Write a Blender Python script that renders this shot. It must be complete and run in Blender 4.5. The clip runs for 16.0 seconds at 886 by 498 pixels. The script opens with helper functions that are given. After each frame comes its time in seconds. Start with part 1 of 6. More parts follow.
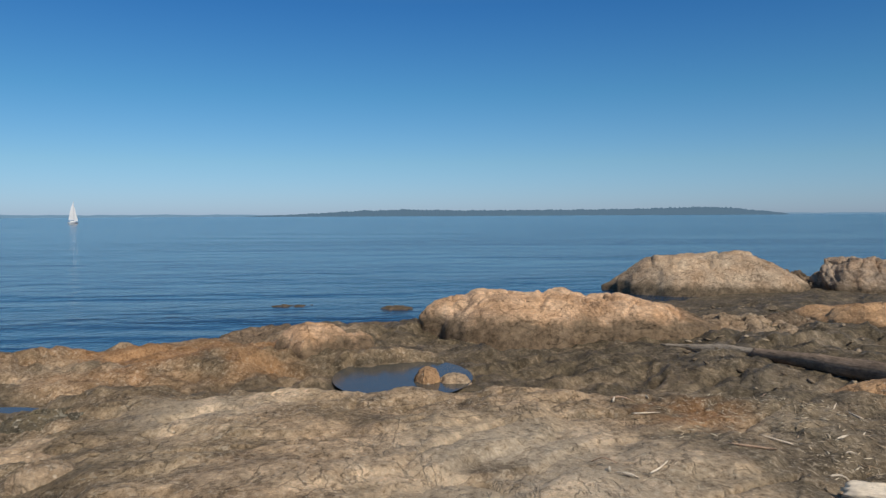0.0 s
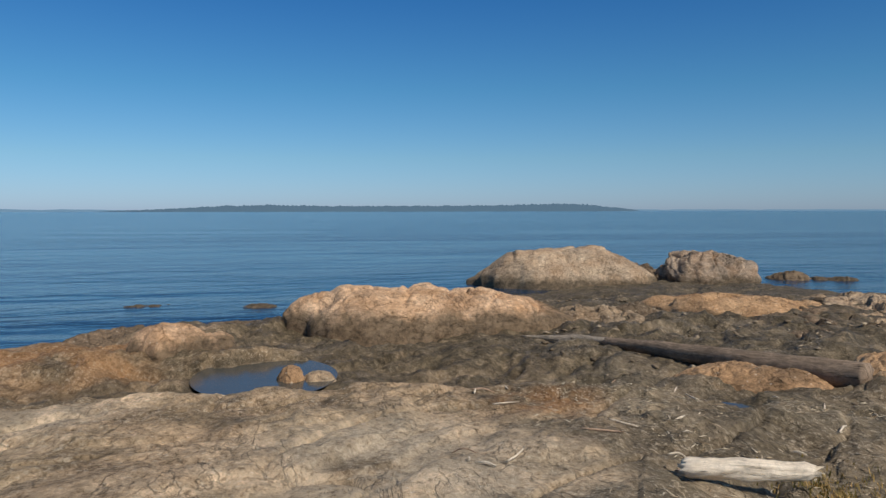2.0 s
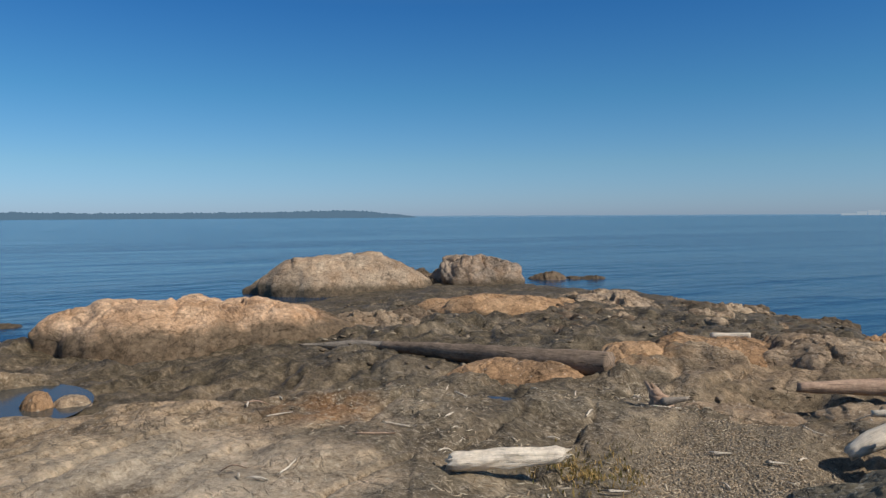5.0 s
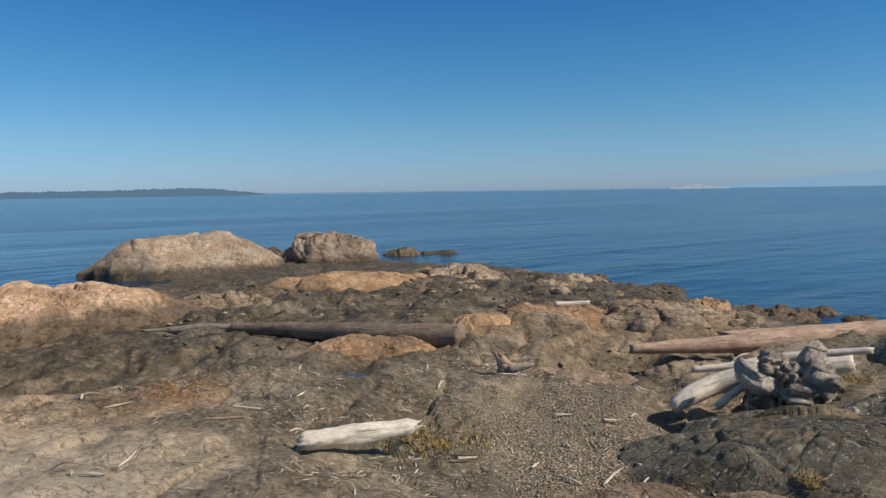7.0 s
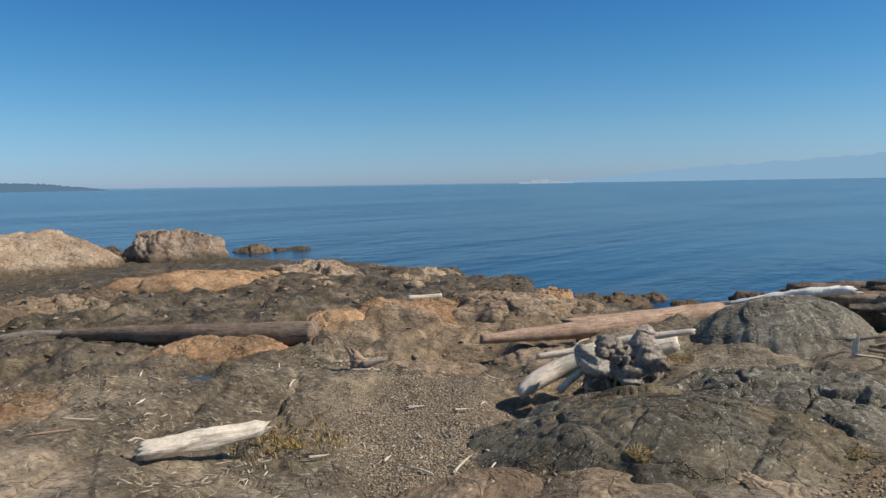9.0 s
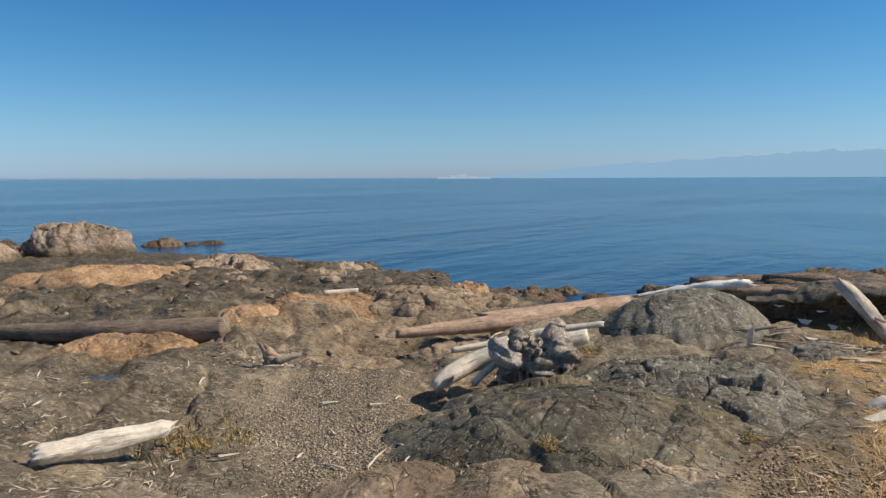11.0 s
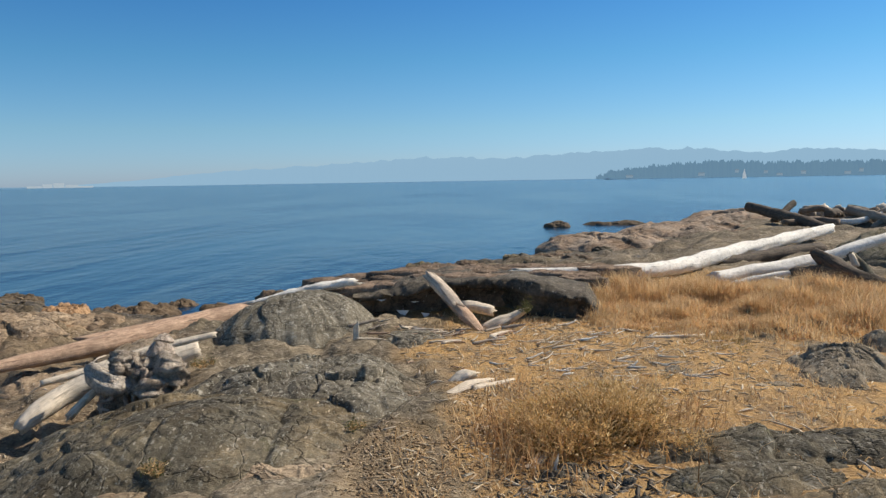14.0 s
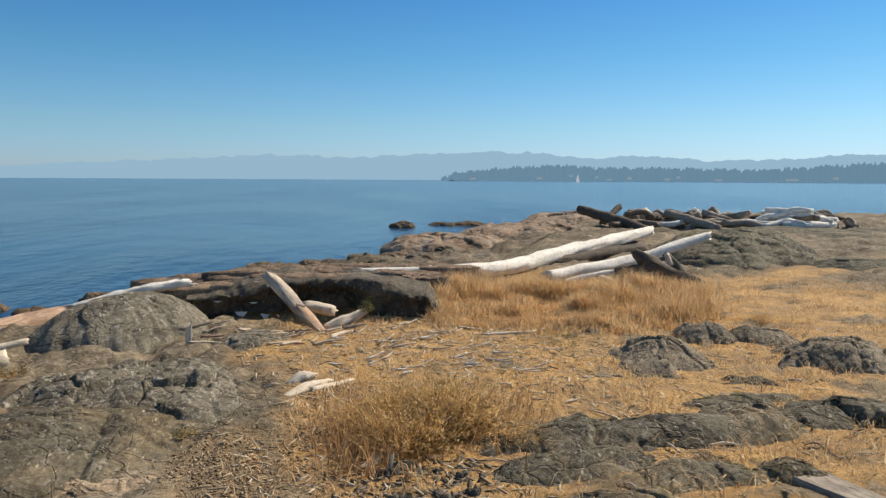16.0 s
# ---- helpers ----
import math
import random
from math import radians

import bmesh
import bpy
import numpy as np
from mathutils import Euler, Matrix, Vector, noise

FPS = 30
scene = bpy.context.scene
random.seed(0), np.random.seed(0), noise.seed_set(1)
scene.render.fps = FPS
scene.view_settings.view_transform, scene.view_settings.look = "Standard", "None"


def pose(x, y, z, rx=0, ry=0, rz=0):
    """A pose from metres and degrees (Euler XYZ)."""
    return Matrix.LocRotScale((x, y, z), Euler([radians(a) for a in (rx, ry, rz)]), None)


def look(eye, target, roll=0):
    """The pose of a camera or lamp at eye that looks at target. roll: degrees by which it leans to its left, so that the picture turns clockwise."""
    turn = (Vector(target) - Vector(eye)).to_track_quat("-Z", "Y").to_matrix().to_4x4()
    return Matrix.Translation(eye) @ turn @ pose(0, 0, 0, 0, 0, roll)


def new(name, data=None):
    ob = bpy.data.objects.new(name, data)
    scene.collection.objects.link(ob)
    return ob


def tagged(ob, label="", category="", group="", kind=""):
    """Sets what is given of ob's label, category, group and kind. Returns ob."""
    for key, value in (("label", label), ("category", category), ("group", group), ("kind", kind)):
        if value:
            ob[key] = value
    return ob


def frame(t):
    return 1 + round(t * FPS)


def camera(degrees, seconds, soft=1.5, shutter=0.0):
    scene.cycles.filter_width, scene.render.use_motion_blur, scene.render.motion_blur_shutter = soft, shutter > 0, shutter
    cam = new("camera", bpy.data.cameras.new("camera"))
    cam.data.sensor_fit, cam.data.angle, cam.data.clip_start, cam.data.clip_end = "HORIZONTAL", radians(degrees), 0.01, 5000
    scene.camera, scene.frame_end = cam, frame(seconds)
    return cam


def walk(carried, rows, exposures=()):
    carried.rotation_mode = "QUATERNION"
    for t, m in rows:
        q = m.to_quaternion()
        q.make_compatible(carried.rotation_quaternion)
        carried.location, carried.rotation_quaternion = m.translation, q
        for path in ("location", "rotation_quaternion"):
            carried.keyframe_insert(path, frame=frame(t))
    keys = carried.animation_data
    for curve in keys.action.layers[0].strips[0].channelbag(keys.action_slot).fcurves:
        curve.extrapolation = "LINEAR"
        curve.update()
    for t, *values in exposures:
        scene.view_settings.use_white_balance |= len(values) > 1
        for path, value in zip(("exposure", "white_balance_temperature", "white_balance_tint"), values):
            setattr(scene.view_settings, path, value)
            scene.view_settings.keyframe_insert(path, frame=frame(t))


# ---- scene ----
# camera: a slow turn to the right at eye height, the phone carried on a short arc
cam = camera(61.92, 16.0, soft=1.4)
ARC = 0.27
EYE = 2.8
PATH = [
    (0, -0.00, -2.61, 0.28),
    (0.5, -1.91, -2.79, 0.14),
    (1, -4.02, -3.05, 0.47),
    (1.5, -6.98, -3.02, 0.39),
    (2, -10.23, -2.96, 0.09),
    (2.5, -13.04, -3.10, 0.08),
    (3, -16.01, -3.08, 0.27),
    (5.3, -27.97, -2.67, 0.45),
    (5.5, -28.42, -2.89, 0.56),
    (6, -31.26, -3.67, 0.70),
    (6.5, -34.93, -4.02, 0.62),
    (7, -38.40, -4.44, 0.85),
    (7.5, -41.06, -4.73, 0.49),
    (8, -43.55, -4.87, 0.21),
    (8.5, -46.06, -4.98, 0.23),
    (9, -49.58, -5.00, 0.92),
    (9.2, -51.01, -4.99, 1.00),
    (11.3, -58.35, -5.75, -0.25),
    (11.5, -62.56, -4.97, -0.08),
    (12, -70.83, -3.71, 2.34),
    (12.5, -75.21, -6.10, 1.38),
    (13, -78.63, -5.36, 1.08),
    (13.5, -81.68, -5.33, 1.09),
    (14, -84.79, -5.27, 0.94),
    (14.5, -88.16, -6.07, 0.33),
    (15, -91.64, -6.57, -0.00),
    (15.5, -94.40, -6.02, -0.65),
    (16, -96.59, -5.36, -0.32),
]
walk(cam, [(t, pose(ARC * math.sin(radians(-yaw)), ARC * math.cos(radians(yaw)) - ARC, EYE, 90 + tilt, lean, yaw))
           for t, yaw, tilt, lean in PATH], [(0.0, -0.12, 6650, 10), (3.0, -0.12, 6550, 10), (6.0, -0.05, 6420, 10), (9.0, 0.08, 6450, 10), (12.5, 0.24, 6750, 10), (14.0, 0.26, 6850, 10), (16.0, 0.28, 7150, 10)])

# ---- world and sun ----
SUN_AZ, SUN_EL = radians(149), radians(43)
world = bpy.data.worlds.new("sky")
scene.world = world
world.use_nodes = True
wt = world.node_tree
sky = wt.nodes.new("ShaderNodeTexSky")
sky.sky_type = "NISHITA"
sky.sun_disc = False
sky.sun_elevation = SUN_EL
sky.sun_rotation = SUN_AZ
sky.air_density, sky.dust_density, sky.ozone_density = 1.0, 0.3, 5.0
coord = wt.nodes.new("ShaderNodeTexCoord")
sep = wt.nodes.new("ShaderNodeSeparateXYZ")
wt.links.new(coord.outputs["Generated"], sep.inputs[0])
tint = wt.nodes.new("ShaderNodeValToRGB")
wt.links.new(sep.outputs["Z"], tint.inputs[0])
cr = tint.color_ramp
cr.elements[0].position, cr.elements[0].color = 0.0, (0.475, 0.63, 1.0, 1)
cr.elements[1].position, cr.elements[1].color = 0.5, (0.62, 0.66, 0.66, 1)
for p, c in ((0.07, (0.44, 0.64, 0.81, 1)), (0.16, (0.29, 0.60, 0.76, 1)), (0.27, (0.18, 0.51, 0.77, 1))):
    e = cr.elements.new(p)
    e.color = c
mul = wt.nodes.new("ShaderNodeMixRGB")
mul.blend_type = "MULTIPLY"
mul.inputs[0].default_value = 1.0
wt.links.new(sky.outputs[0], mul.inputs[1])
wt.links.new(tint.outputs[0], mul.inputs[2])
wt.links.new(mul.outputs[0], wt.nodes["Background"].inputs[0])
wt.nodes["Background"].inputs[1].default_value = 0.12
sun_data = bpy.data.lights.new("sun", "SUN")
sun_data.energy, sun_data.angle, sun_data.color = 4.2, radians(0.5), (1.0, 0.93, 0.83)
sun = new("sun", sun_data)
sun.matrix_world = look((60 * math.sin(SUN_AZ) * math.cos(SUN_EL), 60 * math.cos(SUN_AZ) * math.cos(SUN_EL), 60 * math.sin(SUN_EL)), (0, 0, 0))

# ---- numeric noise ----
RNG = np.random.RandomState(7)
PERM = RNG.permutation(512)
GRAD = RNG.normal(size=(512, 3))
GRAD /= np.linalg.norm(GRAD, axis=1)[:, None]


def perlin(x, y, z):
    x, y, z = np.broadcast_arrays(np.asarray(x, float), np.asarray(y, float), np.asarray(z, float))
    xi, yi, zi = np.floor(x).astype(int), np.floor(y).astype(int), np.floor(z).astype(int)
    u, v, w = x - xi, y - yi, z - zi
    fu, fv, fw = (k * k * k * (k * (k * 6 - 15) + 10) for k in (u, v, w))
    out = np.zeros_like(u)
    for dx in (0, 1):
        for dy in (0, 1):
            for dz in (0, 1):
                g = GRAD[PERM[(PERM[(PERM[(xi + dx) & 511] + yi + dy) & 511] + zi + dz) & 511]]
                d = g[..., 0] * (u - dx) + g[..., 1] * (v - dy) + g[..., 2] * (w - dz)
                out += d * (fu if dx else 1 - fu) * (fv if dy else 1 - fv) * (fw if dz else 1 - fw)
    return out * 1.6


def fbm(x, y, z=0.0, octaves=4, gain=0.5):
    total, amp = 0.0, 1.0
    for i in range(octaves):
        k = 2.03 ** i
        total = total + amp * perlin(x * k + 7.3 * i, y * k + 3.1 * i, z * k + 1.7 * i)
        amp *= gain
    return total


def ridged(x, y, z=0.0, octaves=4, gain=0.5):
    total, amp = 0.0, 1.0
    for i in range(octaves):
        k = 2.1 ** i
        total = total + amp * (0.5 - np.abs(perlin(x * k + 5.3 * i, y * k + 9.1 * i, z * k + 2.7 * i)) * 1.6)
        amp *= gain
    return total


def facets(x, y, seed=0, tilt=0.7):
    """Broken blocks: a height and a tone for each block, and how far its nearest joint is."""
    x, y = np.broadcast_arrays(np.asarray(x, float), np.asarray(y, float))
    xi, yi = np.floor(x).astype(int), np.floor(y).astype(int)
    best, second = np.full(x.shape, 9.0), np.full(x.shape, 9.0)
    high, tone = np.zeros(x.shape), np.zeros(x.shape)
    for i in (-1, 0, 1):
        for j in (-1, 0, 1):
            h = PERM[(PERM[(xi + i + seed) & 511] + yi + j) & 511]
            g, k = GRAD[h], GRAD[(h + 131) & 511]
            dx, dy = x - (xi + i + 0.5 + 0.42 * g[..., 0]), y - (yi + j + 0.5 + 0.42 * g[..., 1])
            d = np.hypot(dx, dy)
            near = d < best
            second = np.where(near, best, np.minimum(second, d))
            high = np.where(near, 0.6 * g[..., 2] + tilt * (k[..., 0] * dx + k[..., 1] * dy), high)
            tone = np.where(near, k[..., 2], tone)
            best = np.where(near, d, best)
    return high, tone, second - best


def sstep(a, b, v):
    k = np.clip((v - a) / (b - a), 0, 1)
    return k * k * (3 - 2 * k)


def polar(az, r, z=0.0):
    return np.array((r * math.sin(radians(az)), r * math.cos(radians(az)), z))


# ---- materials ----
class Nodes:
    def __init__(self, name):
        self.m = bpy.data.materials.new(name)
        self.m.use_nodes = True
        self.t = self.m.node_tree
        self.b = self.t.nodes["Principled BSDF"]
        self.geo = self.t.nodes.new("ShaderNodeNewGeometry")
        self.pos = self.geo.outputs["Position"]

    def add(self, kind, ins=(), **props):
        n = self.t.nodes.new("ShaderNode" + kind)
        for k, v in props.items():
            setattr(n, k, v)
        for k, v in (ins.items() if isinstance(ins, dict) else enumerate(ins)):
            if isinstance(v, bpy.types.NodeSocket):
                self.t.links.new(v, n.inputs[k])
            elif v is not None:
                n.inputs[k].default_value = v
        return n

    def mapped(self, scale, rot=(0, 0, 0), vec=None):
        return self.add("Mapping", {"Vector": vec or self.pos, "Scale": scale, "Rotation": rot}).outputs[0]

    def noise(self, scale, detail=5, rough=0.6, vec=None, warp=0.0):
        return self.add("TexNoise", {"Vector": vec or self.pos, "Scale": scale, "Detail": detail, "Roughness": rough, "Distortion": warp}).outputs[0]

    def ramp(self, fac, *stops):
        n = self.add("ValToRGB", [fac])
        e = n.color_ramp.elements
        while len(e) < len(stops):
            e.new(0.5)
        for k, (p, c) in zip(e, stops):
            k.position, k.color = p, (*c, 1) if isinstance(c, tuple) else (c, c, c, 1)
        return n.outputs[0]

    def mix(self, fac, a, b, mode="MIX"):
        a, b = ((*c, 1) if isinstance(c, tuple) else c for c in (a, b))
        return self.add("MixRGB", [fac, a, b], blend_type=mode).outputs[0]

    def math(self, op, a, b=None, clamp=False):
        return self.add("Math", [a, b], operation=op, use_clamp=clamp).outputs[0]

    def attr(self, name):
        return self.add("Attribute", attribute_name=name).outputs["Fac"]

    def bump(self, height, strength, distance, below=None):
        return self.add("Bump", {"Height": height, "Strength": strength, "Distance": distance, "Normal": below}).outputs[0]

    def glow_through(self, colour, share):
        """Light passes through thin blades and cloth."""
        back = self.add("BsdfTranslucent", [colour])
        blend = self.add("MixShader", [share, self.b.outputs[0], back.outputs[0]])
        self.t.links.new(blend.outputs[0], self.t.nodes["Material Output"].inputs["Surface"])

    def done(self, colour, rough, normal=None, **more):
        for k, v in dict({"Base Color": colour, "Roughness": rough, "Normal": normal}, **more).items():
            if isinstance(v, bpy.types.NodeSocket):
                self.t.links.new(v, self.b.inputs[k])
            elif v is not None:
                self.b.inputs[k].default_value = (*v, 1) if isinstance(v, tuple) and len(v) == 3 else v
        return self.m


def rock_surface(n, light, mid, dark, fine=1.0, spot=0.9):
    """Mottled colour and a bump height for bedrock, with strata and thin cracks."""
    big = n.noise(0.8, 6, 0.62, warp=0.4)
    col = n.ramp(big, (0.30, dark), (0.47, mid), (0.66, light))
    layer = n.noise(1.0, 7, 0.7, n.mapped((1.5, 0.9, 2.4), (0.25, 0.2, 0.35)), 0.7)
    col = n.mix(0.5, col, n.ramp(layer, (0.32, 0.55), (0.48, 0.98), (0.66, 1.25)), "MULTIPLY")
    patch = n.noise(4.0, 7, 0.72, n.mapped((1.5, 0.9, 1.5), (0, 0, 0.3)), 0.5)
    col = n.mix(0.6, col, n.ramp(patch, (0.34, 0.55), (0.5, 1.0), (0.60, 1.10), (0.70, 1.45)), "MULTIPLY")
    mottle = n.noise(10, 5, 0.62, n.mapped((1.4, 0.9, 1.2), (0, 0, 0.4)), 0.4)
    col = n.mix(spot, col, n.ramp(mottle, (0.36, 0.42), (0.46, 0.9), (0.54, 1.05), (0.64, 1.6)), "MULTIPLY")
    grain = n.noise(34 * fine, 8, 0.75)
    col = n.mix(0.55, col, n.ramp(grain, (0.34, 0.55), (0.5, 1.0), (0.66, 1.45)), "MULTIPLY")
    warped = n.add("VectorMath", [n.pos, n.add("TexNoise", {"Vector": n.pos, "Scale": 1.7, "Detail": 4}).outputs["Color"]], operation="ADD").outputs[0]
    crack = n.add("TexVoronoi", {"Vector": n.mapped((1.0, 1.6, 1.3), (0, 0, 0.5), warped), "Scale": 1.15}, feature="DISTANCE_TO_EDGE").outputs["Distance"]
    line = n.ramp(crack, (0.0, 0.0), (0.022, 1.0))
    col = n.mix(0.4, col, n.ramp(line, (0.0, 0.25), (1.0, 1.0)), "MULTIPLY")
    vein = n.ramp(n.noise(0.85, 6, 0.58, n.mapped((1.5, 0.9, 2.0), (0.2, 0, 0.5)), 0.7), (0.488, 1.0), (0.499, 0.0), (0.506, 1.0))
    crease = n.ramp(n.noise(3.1, 5, 0.6, n.mapped((1.4, 1.0, 2.0), (0.2, 0, -0.4)), 0.6), (0.488, 1.0), (0.5, 0.0), (0.508, 1.0))
    col = n.mix(0.75, col, n.ramp(vein, (0.0, 0.25), (1.0, 1.0)), "MULTIPLY")
    col = n.mix(0.35, col, n.ramp(crease, (0.0, 0.4), (1.0, 1.0)), "MULTIPLY")
    cells = n.add("TexVoronoi", {"Vector": n.mapped((1.0, 2.0, 1.0), (0, 0, 0.9)), "Scale": 13.0})
    fleck = n.math("MULTIPLY", n.ramp(cells.outputs["Distance"], (0.16, 1.0), (0.26, 0.0)), n.ramp(cells.outputs["Color"], (0.62, 0.0), (0.68, 1.0)))
    col = n.mix(n.math("MULTIPLY", fleck, 0.8), col, n.mix(0.6, col, (0.66, 0.58, 0.46)))
    h = n.math("ADD", n.math("MULTIPLY", layer, 0.28), n.math("MULTIPLY", grain, 0.10))
    h = n.math("ADD", h, n.math("MULTIPLY", line, 0.10))
    h = n.math("ADD", h, n.math("ADD", n.math("MULTIPLY", vein, 0.20), n.math("MULTIPLY", crease, 0.04)))
    h = n.math("ADD", h, n.math("MULTIPLY", n.noise(5, 6, 0.6), 0.35))
    return col, h, grain


def rock_material(name, light, mid, dark, lichen=0.0, weed=None, rust=0.0, patchy=0.0):
    n = Nodes(name)
    col, h, grain = rock_surface(n, light, mid, dark, 1.0, 0.3)
    if rust:
        col = n.mix(n.math("MULTIPLY", n.ramp(n.noise(1.3, 5, 0.6), (0.42, 0.0), (0.62, 1.0)), rust), col, (0.42, 0.22, 0.09))
    if patchy:
        bare = n.ramp(n.noise(0.75, 6, 0.6, n.mapped((1.0, 1.6, 1.0), (0, 0, 0.9)), 0.5), (0.50, 0.0), (0.60, 1.0))
        col = n.mix(n.math("MULTIPLY", bare, patchy), col, n.mix(1.0, col, (1.75, 1.55, 1.3), "MULTIPLY"))
        moss = n.ramp(n.noise(1.9, 6, 0.7), (0.57, 0.0), (0.64, 1.0))
        col = n.mix(n.math("MULTIPLY", moss, patchy * 0.8), col, n.ramp(n.noise(40, 4, 0.7), (0.35, (0.05, 0.05, 0.02)), (0.65, (0.17, 0.15, 0.06))))
    scale = n.noise(12, 8, 0.78, n.mapped((1.0, 1.5, 1.5), (0, 0, 0.5)), 0.5)
    col = n.mix(0.7, col, n.ramp(scale, (0.38, 0.5), (0.48, 0.95), (0.56, 1.05), (0.63, 1.5)), "MULTIPLY")
    h = n.math("ADD", h, n.math("MULTIPLY", scale, 0.22))
    if lichen:
        spot = n.ramp(n.noise(13, 6, 0.75, warp=0.8), (0.57, 0.0), (0.61, 1.0))
        col = n.mix(n.math("MULTIPLY", spot, lichen), col, (0.46, 0.43, 0.35))
        crust = n.add("TexVoronoi", {"Vector": n.add("VectorMath", [n.pos, n.add("TexNoise", {"Vector": n.pos, "Scale": 14.0}).outputs["Color"]], operation="ADD").outputs[0], "Scale": 9.0})
        disc = n.math("MULTIPLY", n.ramp(crust.outputs["Distance"], (0.20, 1.0), (0.30, 0.0)), n.ramp(crust.outputs["Color"], (0.55, 0.0), (0.60, 1.0)))
        col = n.mix(n.math("MULTIPLY", disc, min(1.0, lichen * 1.5)), col, (0.44, 0.42, 0.35))
    rough = 0.85
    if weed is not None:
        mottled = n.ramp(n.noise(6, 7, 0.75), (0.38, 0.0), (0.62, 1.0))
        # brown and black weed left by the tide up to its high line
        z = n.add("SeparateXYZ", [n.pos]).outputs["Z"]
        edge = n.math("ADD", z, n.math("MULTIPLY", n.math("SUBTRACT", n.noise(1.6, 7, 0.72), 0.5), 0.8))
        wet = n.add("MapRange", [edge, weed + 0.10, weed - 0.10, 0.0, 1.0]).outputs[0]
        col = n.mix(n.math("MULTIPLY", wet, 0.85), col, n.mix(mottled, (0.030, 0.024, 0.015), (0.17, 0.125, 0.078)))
    return n.done(col, rough, n.bump(h, 1.0, 0.06), **{"Specular IOR Level": 0.25})


def ground_material():
    n = Nodes("shore_ground")
    tan, h, grain = rock_surface(n, (0.70, 0.515, 0.33), (0.525, 0.37, 0.226), (0.265, 0.18, 0.106), spot=0.45)
    tan = n.mix(0.8, tan, n.ramp(n.attr("tone"), (0.15, 0.62), (0.5, 1.0), (0.85, 1.28)), "MULTIPLY")
    stain = n.ramp(n.noise(0.55, 8, 0.68, n.mapped((1.5, 0.9, 1.0), (0, 0, 0.5)), 0.6), (0.42, 0.0), (0.55, 1.0))
    tan = n.mix(n.math("MULTIPLY", stain, 0.9), tan, n.mix(1.0, tan, (0.46, 0.47, 0.45), "MULTIPLY"))
    col = tan
    grey = n.mix(grain, (0.050, 0.040, 0.027), (0.170, 0.135, 0.090))
    col = n.mix(n.math("MULTIPLY", n.attr("pale"), 0.85), col, n.mix(0.42, n.mix(grain, (0.56, 0.45, 0.315), (0.78, 0.66, 0.50)), tan))
    col = n.mix(n.math("MULTIPLY", n.attr("grey"), 0.92), col, n.mix(0.4, grey, n.mix(1.0, tan, (0.69, 0.78, 0.83), "MULTIPLY")))
    rust = n.ramp(n.noise(2.0, 5, 0.6), (0.3, (0.25, 0.12, 0.045)), (0.7, (0.46, 0.24, 0.10)))
    col = n.mix(n.math("MULTIPLY", n.attr("rust"), 0.8), col, n.mix(0.45, rust, n.mix(1.0, rust, grain, "OVERLAY")))
    weed = n.ramp(n.noise(3.2, 9, 0.78, n.mapped((1.3, 1.3, 1.0), (0, 0, 0.5)), 0.5), (0.36, (0.028, 0.023, 0.013)), (0.49, (0.082, 0.064, 0.038)), (0.57, (0.15, 0.115, 0.07)), (0.65, (0.38, 0.29, 0.19)))
    col = n.mix(n.math("MULTIPLY", n.attr("weed"), 0.92), col, weed)
    scale = n.noise(15, 8, 0.8, n.mapped((1.3, 0.9, 1.0), (0, 0, 0.5)), 0.5)
    where = n.math("MULTIPLY", n.ramp(n.noise(0.9, 5, 0.65), (0.40, 0.25), (0.58, 1.0)), n.math("SUBTRACT", 1.0, n.math("MULTIPLY", n.attr("weed"), 0.6)))
    col = n.mix(n.math("MULTIPLY", n.ramp(scale, (0.54, 0.0), (0.59, 0.65)), where), col, n.mix(0.7, col, (0.72, 0.60, 0.44)))
    col = n.mix(n.ramp(scale, (0.40, 0.75), (0.48, 0.0)), col, n.mix(1.0, col, (0.42, 0.38, 0.33), "MULTIPLY"))
    h = n.math("ADD", h, n.math("MULTIPLY", scale, 0.30))
    straw = n.ramp(n.noise(20, 6, 0.75, n.mapped((1.0, 2.6, 1.0), (0, 0, 0.7))), (0.3, (0.25, 0.138, 0.056)), (0.5, (0.53, 0.31, 0.112)), (0.7, (0.76, 0.51, 0.23)))
    straw = n.mix(n.ramp(n.noise(1.7, 9, 0.78), (0.44, 0.0), (0.60, 0.8)), straw, n.ramp(n.noise(28, 6, 0.7), (0.35, (0.14, 0.09, 0.05)), (0.65, (0.36, 0.25, 0.14))))
    dirt = n.ramp(n.noise(34, 7, 0.75), (0.35, (0.10, 0.07, 0.04)), (0.5, (0.22, 0.155, 0.09)), (0.66, (0.42, 0.32, 0.20)))
    straw = n.mix(n.attr("chips"), straw, dirt)
    col = n.mix(n.attr("soil"), col, straw)
    cell = n.add("TexVoronoi", {"Vector": n.pos, "Scale": 38.0})
    stone = n.mix(0.75, n.ramp(n.noise(30, 4, 0.6), (0.3, (0.22, 0.172, 0.115)), (0.7, (0.56, 0.45, 0.31))), n.ramp(cell.outputs["Distance"], (0.0, 1.2), (0.65, 0.35)), "MULTIPLY")
    col = n.mix(n.attr("gravel"), col, stone)
    pale = n.ramp(n.noise(26, 7, 0.8, n.mapped((1.0, 3.2, 1.0), (0, 0, -0.5))), (0.60, 0.0), (0.68, 1.0))
    col = n.mix(n.math("MULTIPLY", pale, n.attr("litter")), col, (0.50, 0.42, 0.30))
    h = n.math("ADD", h, n.math("MULTIPLY", n.math("MULTIPLY", cell.outputs["Distance"], n.attr("gravel")), -0.5))
